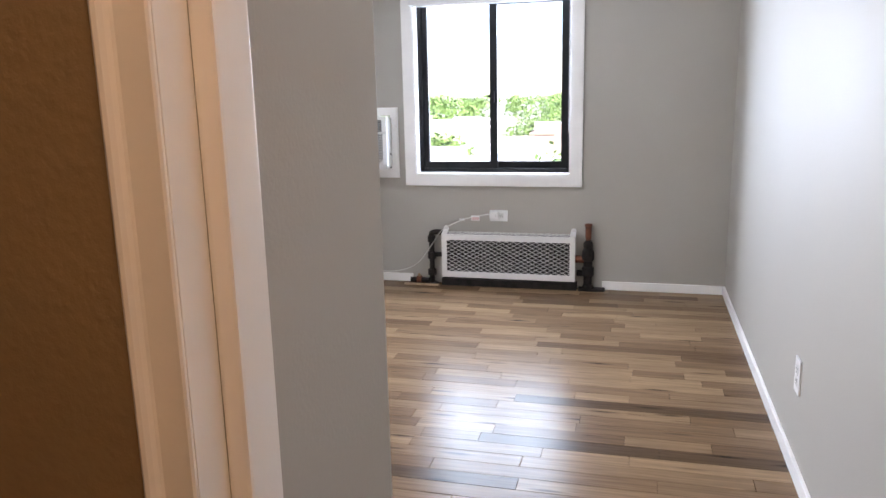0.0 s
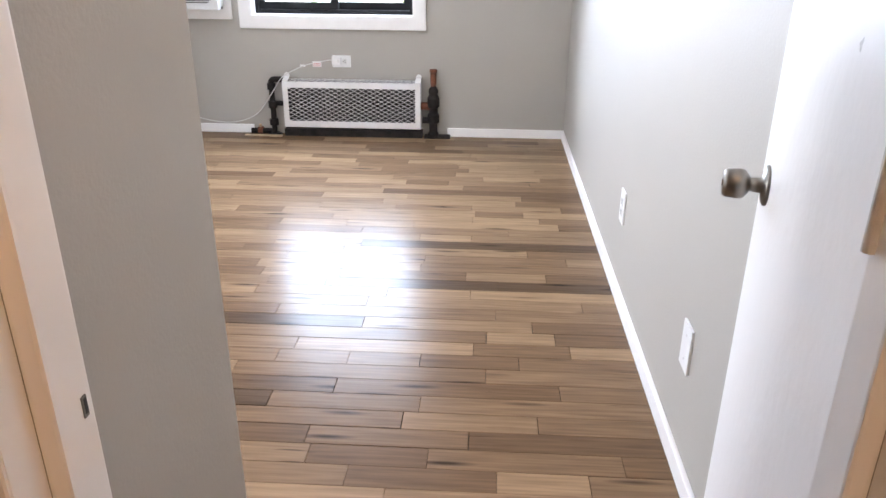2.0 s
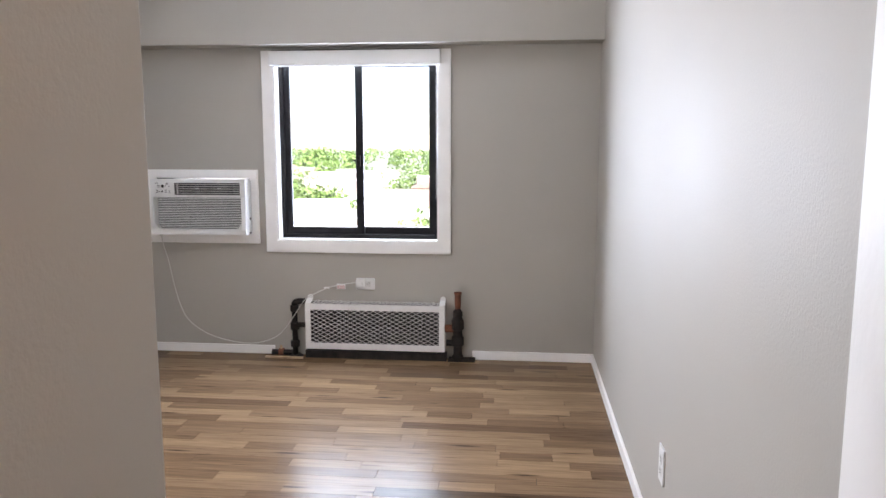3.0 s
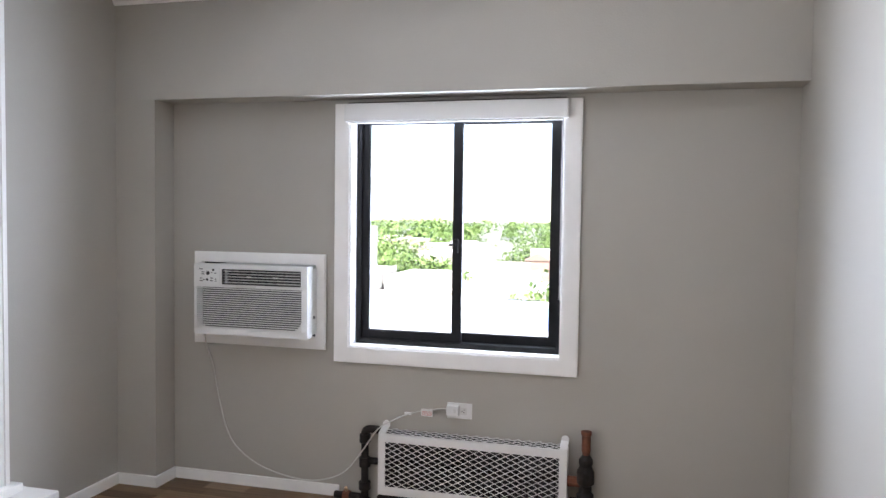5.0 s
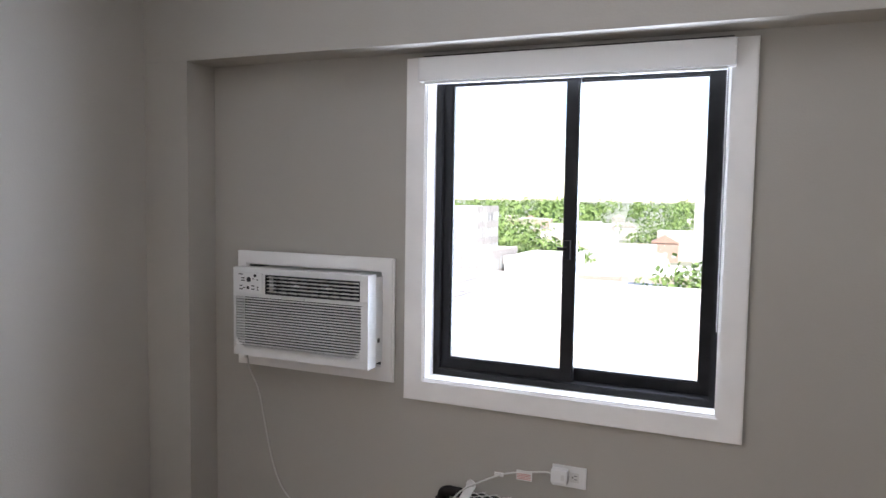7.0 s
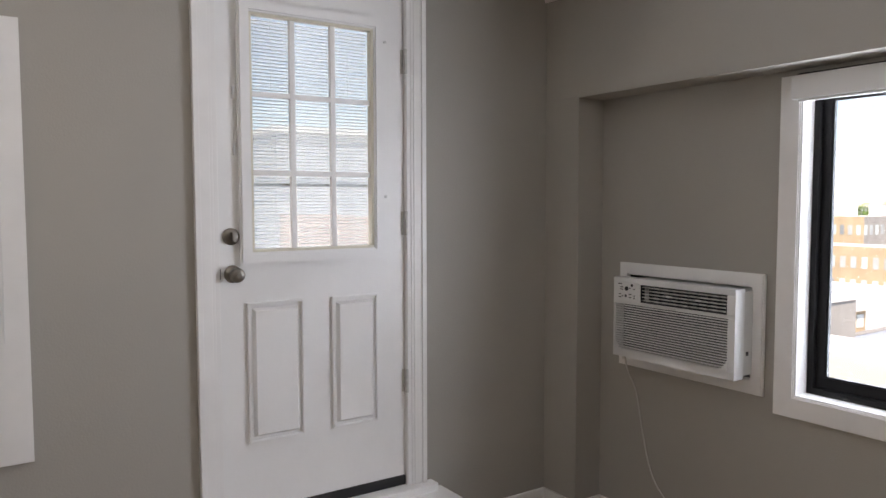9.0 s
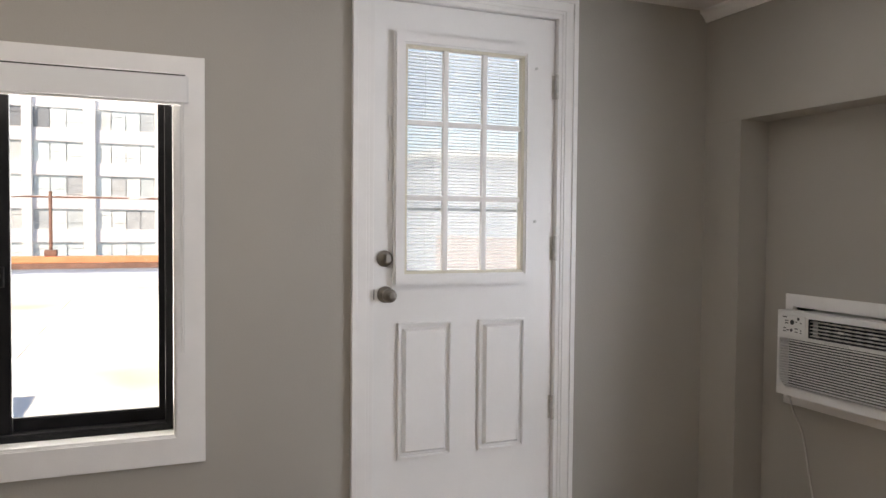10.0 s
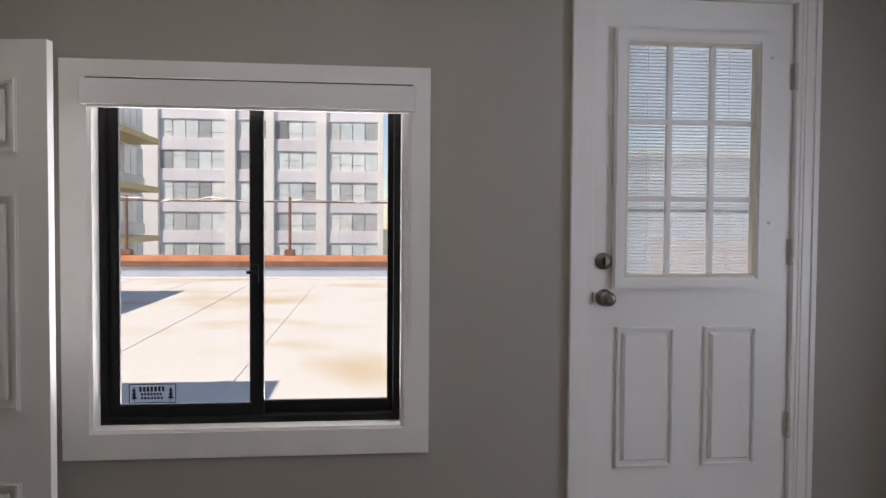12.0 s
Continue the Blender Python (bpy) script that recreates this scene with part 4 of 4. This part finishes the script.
# ---------------------------------------------------------------- oak strip floor
def floor_strips():
    rnd = random.Random(5)
    w = STRIP
    meshes = {}
    far = bmesh.new()
    count = 0
    y = -2.25
    while y < YW:
        wy = min(w, YW - y)
        # the stretch of floor in this row
        if y < YD0 - w:
            a, b = -1.3, XR
        elif y < YC:
            a, b = XP, XR
        else:
            a, b = XL, XR
        x = a
        first = True
        while x < b - 0.001:
            ln = rnd.choice((0.22, 0.30, 0.36, 0.42, 0.48, 0.56, 0.64, 0.75, 0.90))
            if first:
                ln *= rnd.uniform(0.3, 1.0)
                first = False
            ln = round(ln, 2)
            if b - x - ln < 0.12:
                ln = b - x
            lift = rnd.uniform(-0.0004, 0.0004)
            near = y > -0.5 and y < 1.75 and wy > w - 1e-4
            if near and count < 300:
                key = (round(ln, 3), rnd.choice((0.0003, 0.0006, 0.0006, 0.0014)))
                if key not in meshes:
                    bm = bmesh.new()
                    g = key[1]
                    box(g, key[0] - g, g, w - g, -0.011, 0.0, bm=bm)
                    top = [e for e in bm.edges if all(v.co.z > -0.001 for v in e.verts)]
                    bmesh.ops.bevel(bm, geom=top, offset=0.0009, segments=1, affect="EDGES")
                    meshes[key] = mesh_of("floor_strip", bm, OAK)
                ob = new("floor_strip", meshes[key])
                ob.parent = bpy.data.objects["floor"]
                ob.location = (x, y, lift)
                count += 1
            else:
                g = 0.0007
                x0_, x1_, y0_, y1_ = x + g, x + ln - g, y + g, y + wy - g
                vs = [far.verts.new(p) for p in ((x0_, y0_, lift), (x1_, y0_, lift), (x1_, y1_, lift), (x0_, y1_, lift),
                                                 (x0_, y0_, -0.011), (x1_, y0_, -0.011), (x1_, y1_, -0.011), (x0_, y1_, -0.011))]
                far.faces.new(vs[:4])
                for k in range(4):
                    far.faces.new((vs[(k + 1) % 4], vs[k], vs[k + 4], vs[(k + 1) % 4 + 4]))
            x += ln
        y += w
    ob = part("floor_strips", far, OAK_FAR, bpy.data.objects["floor"])
    tagged(ob, "oak strips laid across the room", kind="stuff")


# ---------------------------------------------------------------- outside: materials
ROOF = material("pale_roof_membrane", (0.60, 0.55, 0.46), 0.85, var=0.14, scale=0.45, bump=0.3, bump_scale=12)
for e, c, p in zip(ROOF.node_tree.nodes["Color Ramp"].color_ramp.elements, ((0.62, 0.50, 0.34, 1), (0.72, 0.69, 0.64, 1)), (0.34, 0.50)):
    e.color, e.position = c, p
ROOFW = material("white_roof_coating", (0.68, 0.67, 0.65), 0.85, var=0.08, scale=0.2)
CREAMR = material("cream_roof_membrane", (0.62, 0.55, 0.44), 0.85, var=0.06, scale=0.3)
CURB = material("grey_parapet", (0.44, 0.48, 0.56), 0.8, var=0.1, scale=1.0)
ORANGE = material("orange_coping", (0.62, 0.24, 0.11), 0.7, var=0.15, scale=2)
POST = material("rusty_post", (0.20, 0.10, 0.07), 0.7, var=0.3, scale=8)
WIRE = material("galvanised_wire", (0.45, 0.44, 0.43), 0.5, metal=0.6, var=0.1)
CONC = material("pale_concrete", (0.78, 0.76, 0.75), 0.85, var=0.06, scale=0.3)
SPAN = material("grey_spandrel", (0.69, 0.67, 0.71), 0.8, var=0.08, scale=0.3)
YSLAB = material("ochre_slab", (0.66, 0.50, 0.26), 0.8, var=0.08, scale=0.4)
TANB = material("orange_tan_brick", (0.56, 0.42, 0.28), 0.85, var=0.12, scale=0.5)
GREYB = material("grey_brick", (0.34, 0.32, 0.31), 0.85, var=0.12, scale=0.5)
PANES = varied("curtained_panes", [(0.24, 0.25, 0.27), (0.70, 0.75, 0.76), (0.58, 0.66, 0.69), (0.80, 0.81, 0.79), (0.36, 0.37, 0.39), (0.68, 0.76, 0.78), (0.78, 0.80, 0.80)], 0.25)
HOUSES = varied("house_walls", [(0.55, 0.52, 0.47), (0.42, 0.26, 0.20), (0.68, 0.66, 0.62), (0.35, 0.33, 0.32), (0.60, 0.50, 0.38)])
LEAVES = varied("tree_leaves", [(0.10, 0.18, 0.04), (0.15, 0.24, 0.06), (0.19, 0.28, 0.08), (0.12, 0.20, 0.05)], 0.7, False)
GROUND = material("town_ground", (0.22, 0.24, 0.18), 0.95, var=0.35, scale=0.02)
BRICKR = material("red_brown_wall", (0.52, 0.36, 0.30), 0.85, var=0.2, scale=1.5)

ZT, ZG = 0.14, -19.0          # terrace, town

solid("ground", box(-2600, 2600, -2600, 2600, ZG - 1, ZG), GROUND, "green and grey town ground to the horizon", "structure")
solid("terrace", box(-17.5, XL - 0.2, -16, 5.2, ZT - 0.4, ZT), ROOF, "stained pale roof terrace in sunlight", "structure")
solid("building_below", box(-17.4, 6, -15.9, YW + 0.24, ZG, ZT - 0.4), CONC, "pale concrete block that carries the terrace", "structure")


def terrace():
    # parapets with an orange coping
    for nm, d in (("parapet_west", (-17.5, -17.1, -16, 5.2)), ("parapet_north", (-17.1, XL - 0.2, 4.9, 5.2))):
        solid(nm, box(*d, ZT, 0.52, 0.02), CURB, "low blue-grey roof parapet", "structure")
        solid(nm + "_coping", box(d[0] - 0.04, d[1] + 0.04, d[2], d[3] + 0.03, 0.522, 0.66, 0.02), ORANGE, "weathered orange parapet coping", "structure")
    # the coping's shade on the parapet, put in as a dark strip
    solid("parapet_flashing", box(-17.098, -17.05, -16, 4.9, 0.40, 0.519, 0.008), POST, "dark strip for the shade under the coping", "structure")
    solid("parapet_foot", box(-17.098, -16.75, -16, 4.89, ZT + 0.001, ZT + 0.035, 0.01), ROOFW, "white upturned edge of the roof membrane", "structure")
    # chain-link fence on the west parapet
    f = thing("fence", (-17.3, -5, 0.66), "rusty chain-link fence on the parapet", "fence")
    for k in range(5):
        y = -11.49 + k * 3.72
        p = part("post", cyl((-17.3, y, 0.30), (-17.3, y, 2.05), 0.035, n=10), POST, f)
        part("post_foot", box(-17.42, -17.18, y - 0.12, y + 0.12, 0.661, 0.80, 0.02), POST, p)
    part("top_rail", cyl((-17.3, -13, 1.93), (-17.3, 5.1, 1.93), 0.02, n=8), POST, f)
    part("chain_link", lattice(-13, 5.1, 0.68, 1.92, 0.13, 0.13, lambda u, v, h: Vector((-17.3 + h, u, v)), 0.0022), WIRE, f, "galvanised wire mesh")
    rnd = random.Random(3)
    bm = bmesh.new()
    pts = [(-17.3 + rnd.uniform(-.05, .05), -13 + k * 0.30, 1.96 + 0.05 * math.sin(k * 0.9) + rnd.uniform(-.03, .03)) for k in range(61)]
    tube(pts, 0.016, 5, 3, bm=bm)
    part("barbed_wire", bm, WIRE, f, "coiled wire on top")
    # unseen roof bulkheads, added and sized so that their shade falls on the terrace
    for at, lab in (((-4.1, XL - 0.2, -4.5, -0.95, 2.65), "unseen grey bulkhead added to shade the near terrace"), ((-12.2, -8.0, -7.8, -3.8, 2.9), "unseen grey bulkhead added to shade the far terrace")):
        b = thing("roof_bulkhead", ((at[0] + at[1]) / 2, (at[2] + at[3]) / 2, ZT), lab, "bulkhead")
        part("walls", box(at[0], at[1], at[2], at[3], ZT, at[4], 0.02), CURB, b)
        part("roof_edge", box(at[0] - 0.06, at[1], at[2] - 0.06, at[3] + 0.06, at[4] + 0.001, at[4] + 0.1, 0.01), CONC, b)
    # roof seams and a stain
    for k in range(9):
        y = -6.4 + k * 1.35
        solid("roof_seam", box(-17, -2.4, y - 0.05, y + 0.05, ZT + 0.0005, ZT + 0.006), ROOF, "lapped seam of the roof membrane", "structure")


terrace()


def slab_building(name, face, y0, y1, z0, floors, fh, bays, label, depth=14):
    """An apartment block seen from its front at x = face: piers, spandrels, bands of panes, each window with a frame."""
    b = thing(name, (face, (y0 + y1) / 2, ZG), label, "building")
    top = z0 + floors * fh
    part("core", box(face - depth, face - 0.5, y0, y1, ZG, top), SPAN, b)
    part("parapet", box(face - depth, face, y0, y1, top, top + 1.0, 0.05), CONC, b)
    rnd = random.Random(11)
    for (p, q) in bays:
        for fl in range(floors):
            z = z0 + fl * fh
            part("spandrel", box(face - 0.45, face - 0.04, p, q, z, z + fh * 0.36), SPAN, b)
            wn_ = part("window", ring("y", p, q, z + fh * 0.36, z + fh, 0.07, face - 0.20, face - 0.08, 0.0), CONC, b)
            m = max(2, round((q - p) / 1.2))
            for k in range(m):
                a0, a1 = p + 0.07 + (q - p - 0.14) * k / m, p + 0.07 + (q - p - 0.14) * (k + 1) / m
                bm = bmesh.new()
                cut = z + fh * 0.36 + 0.07 + (fh * 0.64 - 0.14) * rnd.choice((0.0, 0.3, 0.5, 0.7))
                box(face - 0.20, face - 0.165, a0 + 0.03, a1 - 0.03, z + fh * 0.36 + 0.07, cut, bm=bm) if cut > z + fh * 0.36 + 0.1 else None
                box(face - 0.20, face - 0.155, a0 + 0.03, a1 - 0.03, cut + 0.03, z + fh - 0.07, bm=bm)
                part("pane", bm, PANES, wn_)
            if rnd.random() < 0.6:
                c = rnd.uniform(p + 0.8, q - 0.8)
                part("air_conditioner", box(face - 0.20, face - 0.05, c - 0.35, c + 0.35, z + fh * 0.16, z + fh * 0.34), CURB, b)
    edges = [y0] + [e for bay in bays for e in bay] + [y1]
    for p, q in zip(edges[::2], edges[1::2]):
        part("pier", box(face - 0.5, face + 0.25, p, q, ZG, top, 0.05), CONC, b)
    return b


def balcony_wing():
    """A glazed wing that runs towards the terrace, with a balcony slab along each storey."""
    b = thing("balcony_building", (-38, -18, ZG), "glazed apartment wing with ochre balcony slabs", "building")
    y1, x0, x1 = -12.0, -46.2, -27.0
    part("core", box(x0, x1, -30, y1 - 0.1, ZG, 22), SPAN, b)
    for fl in range(-3, 7):
        z = 0.35 + fl * 2.75
        part("slab", box(x0 + 2.4, x1, y1 - 0.1, y1 + 1.6, z, z + 0.32, 0.03), YSLAB, b)
        part("upstand", box(x0 + 0.1, x1, y1 - 0.1, y1 + 0.12, z + 0.321, z + 1.0, 0.03), CONC, b)
        w_ = part("window", box(x0 + 0.05, x1, y1 - 0.1, y1 - 0.01, z + 1.001, z + 2.745), CONC, b)
        for k in range(16):
            a = x0 + 0.15 + k * 1.2
            part("pane", box(a, a + 1.1, y1 - 0.009, y1 + 0.03, z + 1.06, z + 2.68), PANES, w_)


def block(name, x0, x1, y0, y1, top, mat, mat2, label, floors, nx, ny):
    """A plain block with windows on the sides turned to the south and the east."""
    b = thing(name, ((x0 + x1) / 2, (y0 + y1) / 2, ZG), label, "building")
    part("south_wall", box(x0, x1, y0, y0 + 0.4, ZG, top), mat, b)
    part("east_wall", box(x1 - 0.4, x1, y0 + 0.4, y1, ZG, top), mat2, b)
    part("core", box(x0, x1 - 0.4, y0 + 0.4, y1, ZG, top - 0.3), mat2, b)
    part("roof", box(x0 + 0.3, x1 - 0.3, y0 + 0.3, y1 - 0.3, top - 0.299, top - 0.1), ROOFW, b)
    fh = 3.0
    for f in range(floors):
        z = top - 1.0 - (f + 1) * fh + 1.2
        for axis, face, a0, a1, n, out in (("x", y0, x0, x1, nx, -1), ("y", x1, y0, y1, ny, 1)):
            for k in range(n):
                bm = bmesh.new()
                p, q = a0 + (a1 - a0) * (k + 0.25) / n, a0 + (a1 - a0) * (k + 0.75) / n
                d0, d1 = sorted((face + out * 0.005, face + out * 0.05))
                box(*((p, q, d0, d1) if axis == "x" else (d0, d1, p, q)), z, z + 1.5, bm=bm)
                part("window", bm, PANES, b)
    return b


def houses():
    """Low houses scattered over the town, two kinds, copied."""
    rnd = random.Random(8)
    kinds = []
    for w, l, h, gable in ((9, 14, 7, 0), (8, 10, 6, 2.5), (16, 22, 9, 0)):
        hs = thing("house", (0, 0, 0), "low town house among the trees", "house", "town houses")
        part("walls", box(-w / 2, w / 2, -l / 2, l / 2, 0, h), HOUSES, hs)
        if gable:
            bm = bmesh.new()
            A = [bm.verts.new(p) for p in ((-w / 2 - .3, -l / 2 - .3, h), (w / 2 + .3, -l / 2 - .3, h), (0, -l / 2 - .3, h + gable))]
            B = [bm.verts.new((v.co.x, l / 2 + .3, v.co.z)) for v in A]
            for k in range(3):
                bm.faces.new((A[k], A[(k + 1) % 3], B[(k + 1) % 3], B[k]))
            bm.faces.new(A), bm.faces.new(B[::-1])
            part("roof", bm, HOUSES, hs)
        else:
            part("roof", box(-w / 2 + .2, w / 2 - .2, -l / 2 + .2, l / 2 - .2, h + 0.001, h + 0.25), ROOFW, hs)
        for s in (-1, 1):
            for k in range(3):
                a = -l / 2 + l * (k + 0.3) / 3
                part("window", box(s * w / 2 - 0.05, s * w / 2 + 0.05, a, a + 1.3, 1.5, 3.0), PANES, hs)
                part("window", box(s * w / 2 - 0.05, s * w / 2 + 0.05, a, a + 1.3, 4.2, 5.6), PANES, hs)
                b_ = -w / 2 + w * (k + 0.3) / 3
                part("window", box(b_, b_ + 1.2, s * l / 2 - 0.05, s * l / 2 + 0.05, 1.5, 3.0), PANES, hs)
        hs.location = (40 + 30 * len(kinds), 260, ZG)
        kinds.append(hs)
    for k in range(170):
        r = 110 + 400 * rnd.random() ** 1.6
        a = radians(rnd.uniform(-25, 75))
        copy_thing(kinds[rnd.randrange(3)], pose(-math.sin(a) * r, 6 + math.cos(a) * r, ZG, 0, 0, rnd.choice((0, 90)) + 8))


def woods():
    """Far trees: ragged clumps of leaf cards gathered into crowns, in one object."""
    rnd = np.random.RandomState(7)
    V, F = [], []
    n = 0
    def crown(cx, cy, r, h, leaves, size):
        nonlocal n
        d = rnd.normal(size=(leaves, 3))
        d /= np.linalg.norm(d, axis=1)[:, None]
        rad = r * (0.55 + 0.5 * rnd.rand(leaves))
        lump = 1 + 0.28 * np.sin(3 * d[:, 0] * 2 + cx) * np.cos(3 * d[:, 1] * 2 + cy)
        p = d * (rad * lump)[:, None] * np.array((1, 1, 0.85)) + np.array((cx, cy, ZG + h))
        u = rnd.normal(size=(leaves, 3))
        u /= np.linalg.norm(u, axis=1)[:, None]
        w = np.cross(u, d)
        s = size * (0.6 + 0.8 * rnd.rand(leaves))[:, None]
        for q in (p - u * s, p + w * s * 0.8, p + u * s, p - w * s * 0.8):
            V.append(q)
        F.append(np.stack([n + np.arange(leaves) + k * leaves for k in range(4)], 1))
        n += 4 * leaves
    for k in range(620):
        r = 235 + 1050 * rnd.rand() ** 1.2
        a = radians(-35 + 115 * rnd.rand())
        size = 4.5 + 3.5 * rnd.rand()
        far = r > 420
        crown(-math.sin(a) * r, 6 + math.cos(a) * r, size * (1.7 if far else 1), size * 0.8 + 1, 120 if far else 260, (1.4 if far else 0.5))
    # the nearer grove beside the lower roofs
    for k in range(16):
        crown(-1 + rnd.uniform(-7, 7), 66 + rnd.uniform(-4, 10), 4.0 + rnd.rand() * 1.2, 9.5 + rnd.uniform(-1, 2), 700, 0.30)
    for k in range(7):
        crown(-35 + rnd.uniform(-4, 4), 124 + rnd.uniform(-3, 5), 3.6 + rnd.rand(), 9.5 + rnd.uniform(-1, 1), 420, 0.4)
    for k in range(13):
        crown(-78 + rnd.uniform(-12, 12), 205 + rnd.uniform(-20, 25), 6.0 + 2 * rnd.rand(), 7.5 + rnd.uniform(-1, 1.5), 320, 0.6)
    me = bpy.data.meshes.new("woods")
    me.from_pydata(np.concatenate(V).tolist(), [], np.concatenate(F).tolist())
    me.materials.append(LEAVES)
    tagged(new("woods", me), "green summer tree crowns over the town", "trees", kind="stuff")


def lower_roofs():
    """White flat roofs below the north window with their parapets."""
    for x0, x1, y0, y1, z, lab in ((-60, 40, 9, 34, -5.2, "white flat roof with tan parapet"), (-75, -15, 36, 62, -5.9, "white flat roof beyond the tan one"), (-14.9, 14, 36, 58, -5.9, "white flat warehouse roof"), (-46, -10, 66, 100, -10.5, "broad white flat roof"), (12, 40, 62, 104, -10.5, "broad white flat roof in the distance")):
        b = thing("flat_roof_building", ((x0 + x1) / 2, (y0 + y1) / 2, ZG), lab, "building")
        part("walls", box(x0, x1, y0, y1, ZG, z), CONC, b)
        part("roof", box(x0 + 0.4, x1 - 0.4, y0 + 0.4, y1 - 0.4, z + 0.001, z + 0.05), CREAMR if y0 < 20 else ROOFW, b)
        for d in ((x0, x1, y0, y0 + 0.4), (x0, x1, y1 - 0.4, y1), (x0, x0 + 0.4, y0 + 0.4, y1 - 0.4), (x1 - 0.4, x1, y0 + 0.4, y1 - 0.4)):
            part("parapet", box(*d, z + 0.001, z + 0.7, 0.03), CONC, b)
    b = thing("roof_shed", (-23.5, 42, -5.85), "small ochre and grey shed on the white roof", "shed")
    part("walls", box(-27, -20.3, 40.4, 43.6, -5.849, -4.55), TANB, b)
    part("roof", box(-27.3, -20.0, 40.1, 43.9, -4.549, -4.35, 0.03), ROOFW, b)
    for k in range(3):
        part("window", box(-20.299, -20.25, 40.7 + k * 0.95, 41.4 + k * 0.95, -5.5, -4.8), PANES, b)
    for k in range(4):
        part("window", box(-25.6 + k * 1.3, -24.7 + k * 1.3, 40.36, 40.399, -5.5, -4.8), PANES, b)
    b = thing("roof_bulkhead", (-22.5, 38, -5.85), "grey rendered stair bulkhead on the white roof", "bulkhead")
    part("walls", box(-26.5, -18.7, 36.8, 39.4, -5.849, -3.5, 0.02), GREYB, b)
    part("roof_edge", box(-26.6, -18.6, 36.7, 39.5, -3.499, -3.35, 0.01), CONC, b)
    for nm, d in (("roof_kerb", (-19.25, -18.9, 39.6, 49.4)), ("roof_kerb", (-22.0, -18.9, 49.41, 49.75)), ("roof_kerb", (-22.0, -21.65, 49.76, 60.0)), ("roof_kerb", (-75, 14, 35.6, 35.98))):
        k = thing(nm, ((d[0] + d[1]) / 2, (d[2] + d[3]) / 2, -5.85), "dark grey kerb round the white roof", "kerb")
        part("kerb", box(*d, -5.86, -5.45, 0.02), CURB, k)
        part("capping", box(d[0] - 0.03, d[1] + 0.03, d[2] - 0.03, d[3] + 0.03, -5.449, -5.38, 0.01), GREYB, k, "dark metal capping")
    for x0, x1, y0, y1, z0, z1 in ((-63.6, -61.4, 119, 123, -1.1, 1.1), (-60.2, -58.2, 124, 128, -1.1, 0.6)):
        k = thing("roof_penthouse", ((x0 + x1) / 2, (y0 + y1) / 2, z0), "small pale plant room on the brick block", "penthouse")
        part("walls", box(x0, x1, y0, y1, z0, z1), CONC, k)
        part("roof", box(x0 - 0.1, x1 + 0.1, y0 - 0.1, y1 + 0.1, z1 + 0.001, z1 + 0.2), ROOFW, k)
    c = thing("roof_cable", (-16, 20, -5.1), "thin dark pipe run across the white roof", "pipe")
    part("pipe", cyl((-40, 22, -5.05), (6, 26, -5.05), 0.06, n=8), POST, c)


tarp = thing("blue_tarp", (-5.8, 48.8, -5.85), "small blue tarpaulin tent on the white roof", "tarp")
bm = bmesh.new()
base = [bm.verts.new(p) for p in ((-7.6, 47.6, -5.85), (-4.0, 47.6, -5.85), (-3.8, 50.4, -5.85), (-7.2, 50.4, -5.85))]
ridge = [bm.verts.new(p) for p in ((-6.4, 49.0, -4.75), (-5.0, 49.1, -4.55))]
for q in ((base[0], base[1], ridge[1], ridge[0]), (base[1], base[2], ridge[1]), (base[2], base[3], ridge[0], ridge[1]), (base[3], base[0], ridge[0])):
    bm.faces.new(q)
part("sheet", bm, material("blue_tarpaulin", (0.25, 0.38, 0.62), 0.6, var=0.1, scale=2), tarp)
slab_building("apartment_building", -66.0, -40.0, 2.95, -13.755, 12, 2.685,
              [(-39.0, -33.0), (-32.0, -26.0), (-25.0, -18.0), (-16.4, -10.8), (-9.9, -7.25), (-6.6, -2.9), (-2.05, 2.5)], "pale grey apartment tower with window bands")
balcony_wing()
lower_roofs()
block("brick_building", -65, -57.5, 117, 137, -1.0, TANB, GREYB, "ochre brick apartment block with grey side", 6, 6, 12)
block("white_tower", -7.5, 9, 84, 98, 7.5, ROOFW, ROOFW, "pale tall block seen against the sky", 9, 5, 5)
block("low_building", -58, -45.3, 100.5, 110, -4.6, TANB, GREYB, "low ochre and grey block below the brick one", 2, 9, 7)
block("low_building", -46, -36.2, 101, 112, -6.6, GREYB, GREYB, "low grey brick workshop with white roof", 2, 8, 8)
block("low_building", -35.5, -27, 104, 118, -7.4, ROOFW, HOUSES, "low white building among the roofs", 2, 7, 8)
block("pale_gable_building", -56.5, -49.5, 128, 140, -0.8, SPAN, GREYB, "pale concrete apartment block beside the brick one", 6, 6, 8)
houses()
woods()
terrace_north = thing("neighbour_wall", (-11, 9, ZG), "red-brown brick wall beyond the terrace", "wall")
part("wall", box(-16, -5.5, 8.0, 8.4, ZG, 1.15), BRICKR, terrace_north)
shed = thing("water_tank_house", (-24, 12, ZG), "grey roof house beyond the terrace", "building")
part("walls", box(-27, -20, 9.5, 13, ZG, 3.4), CURB, shed)
part("roof", box(-27.2, -19.8, 9.3, 13.2, 3.401, 3.6, 0.03), CONC, shed)

floor_strips()
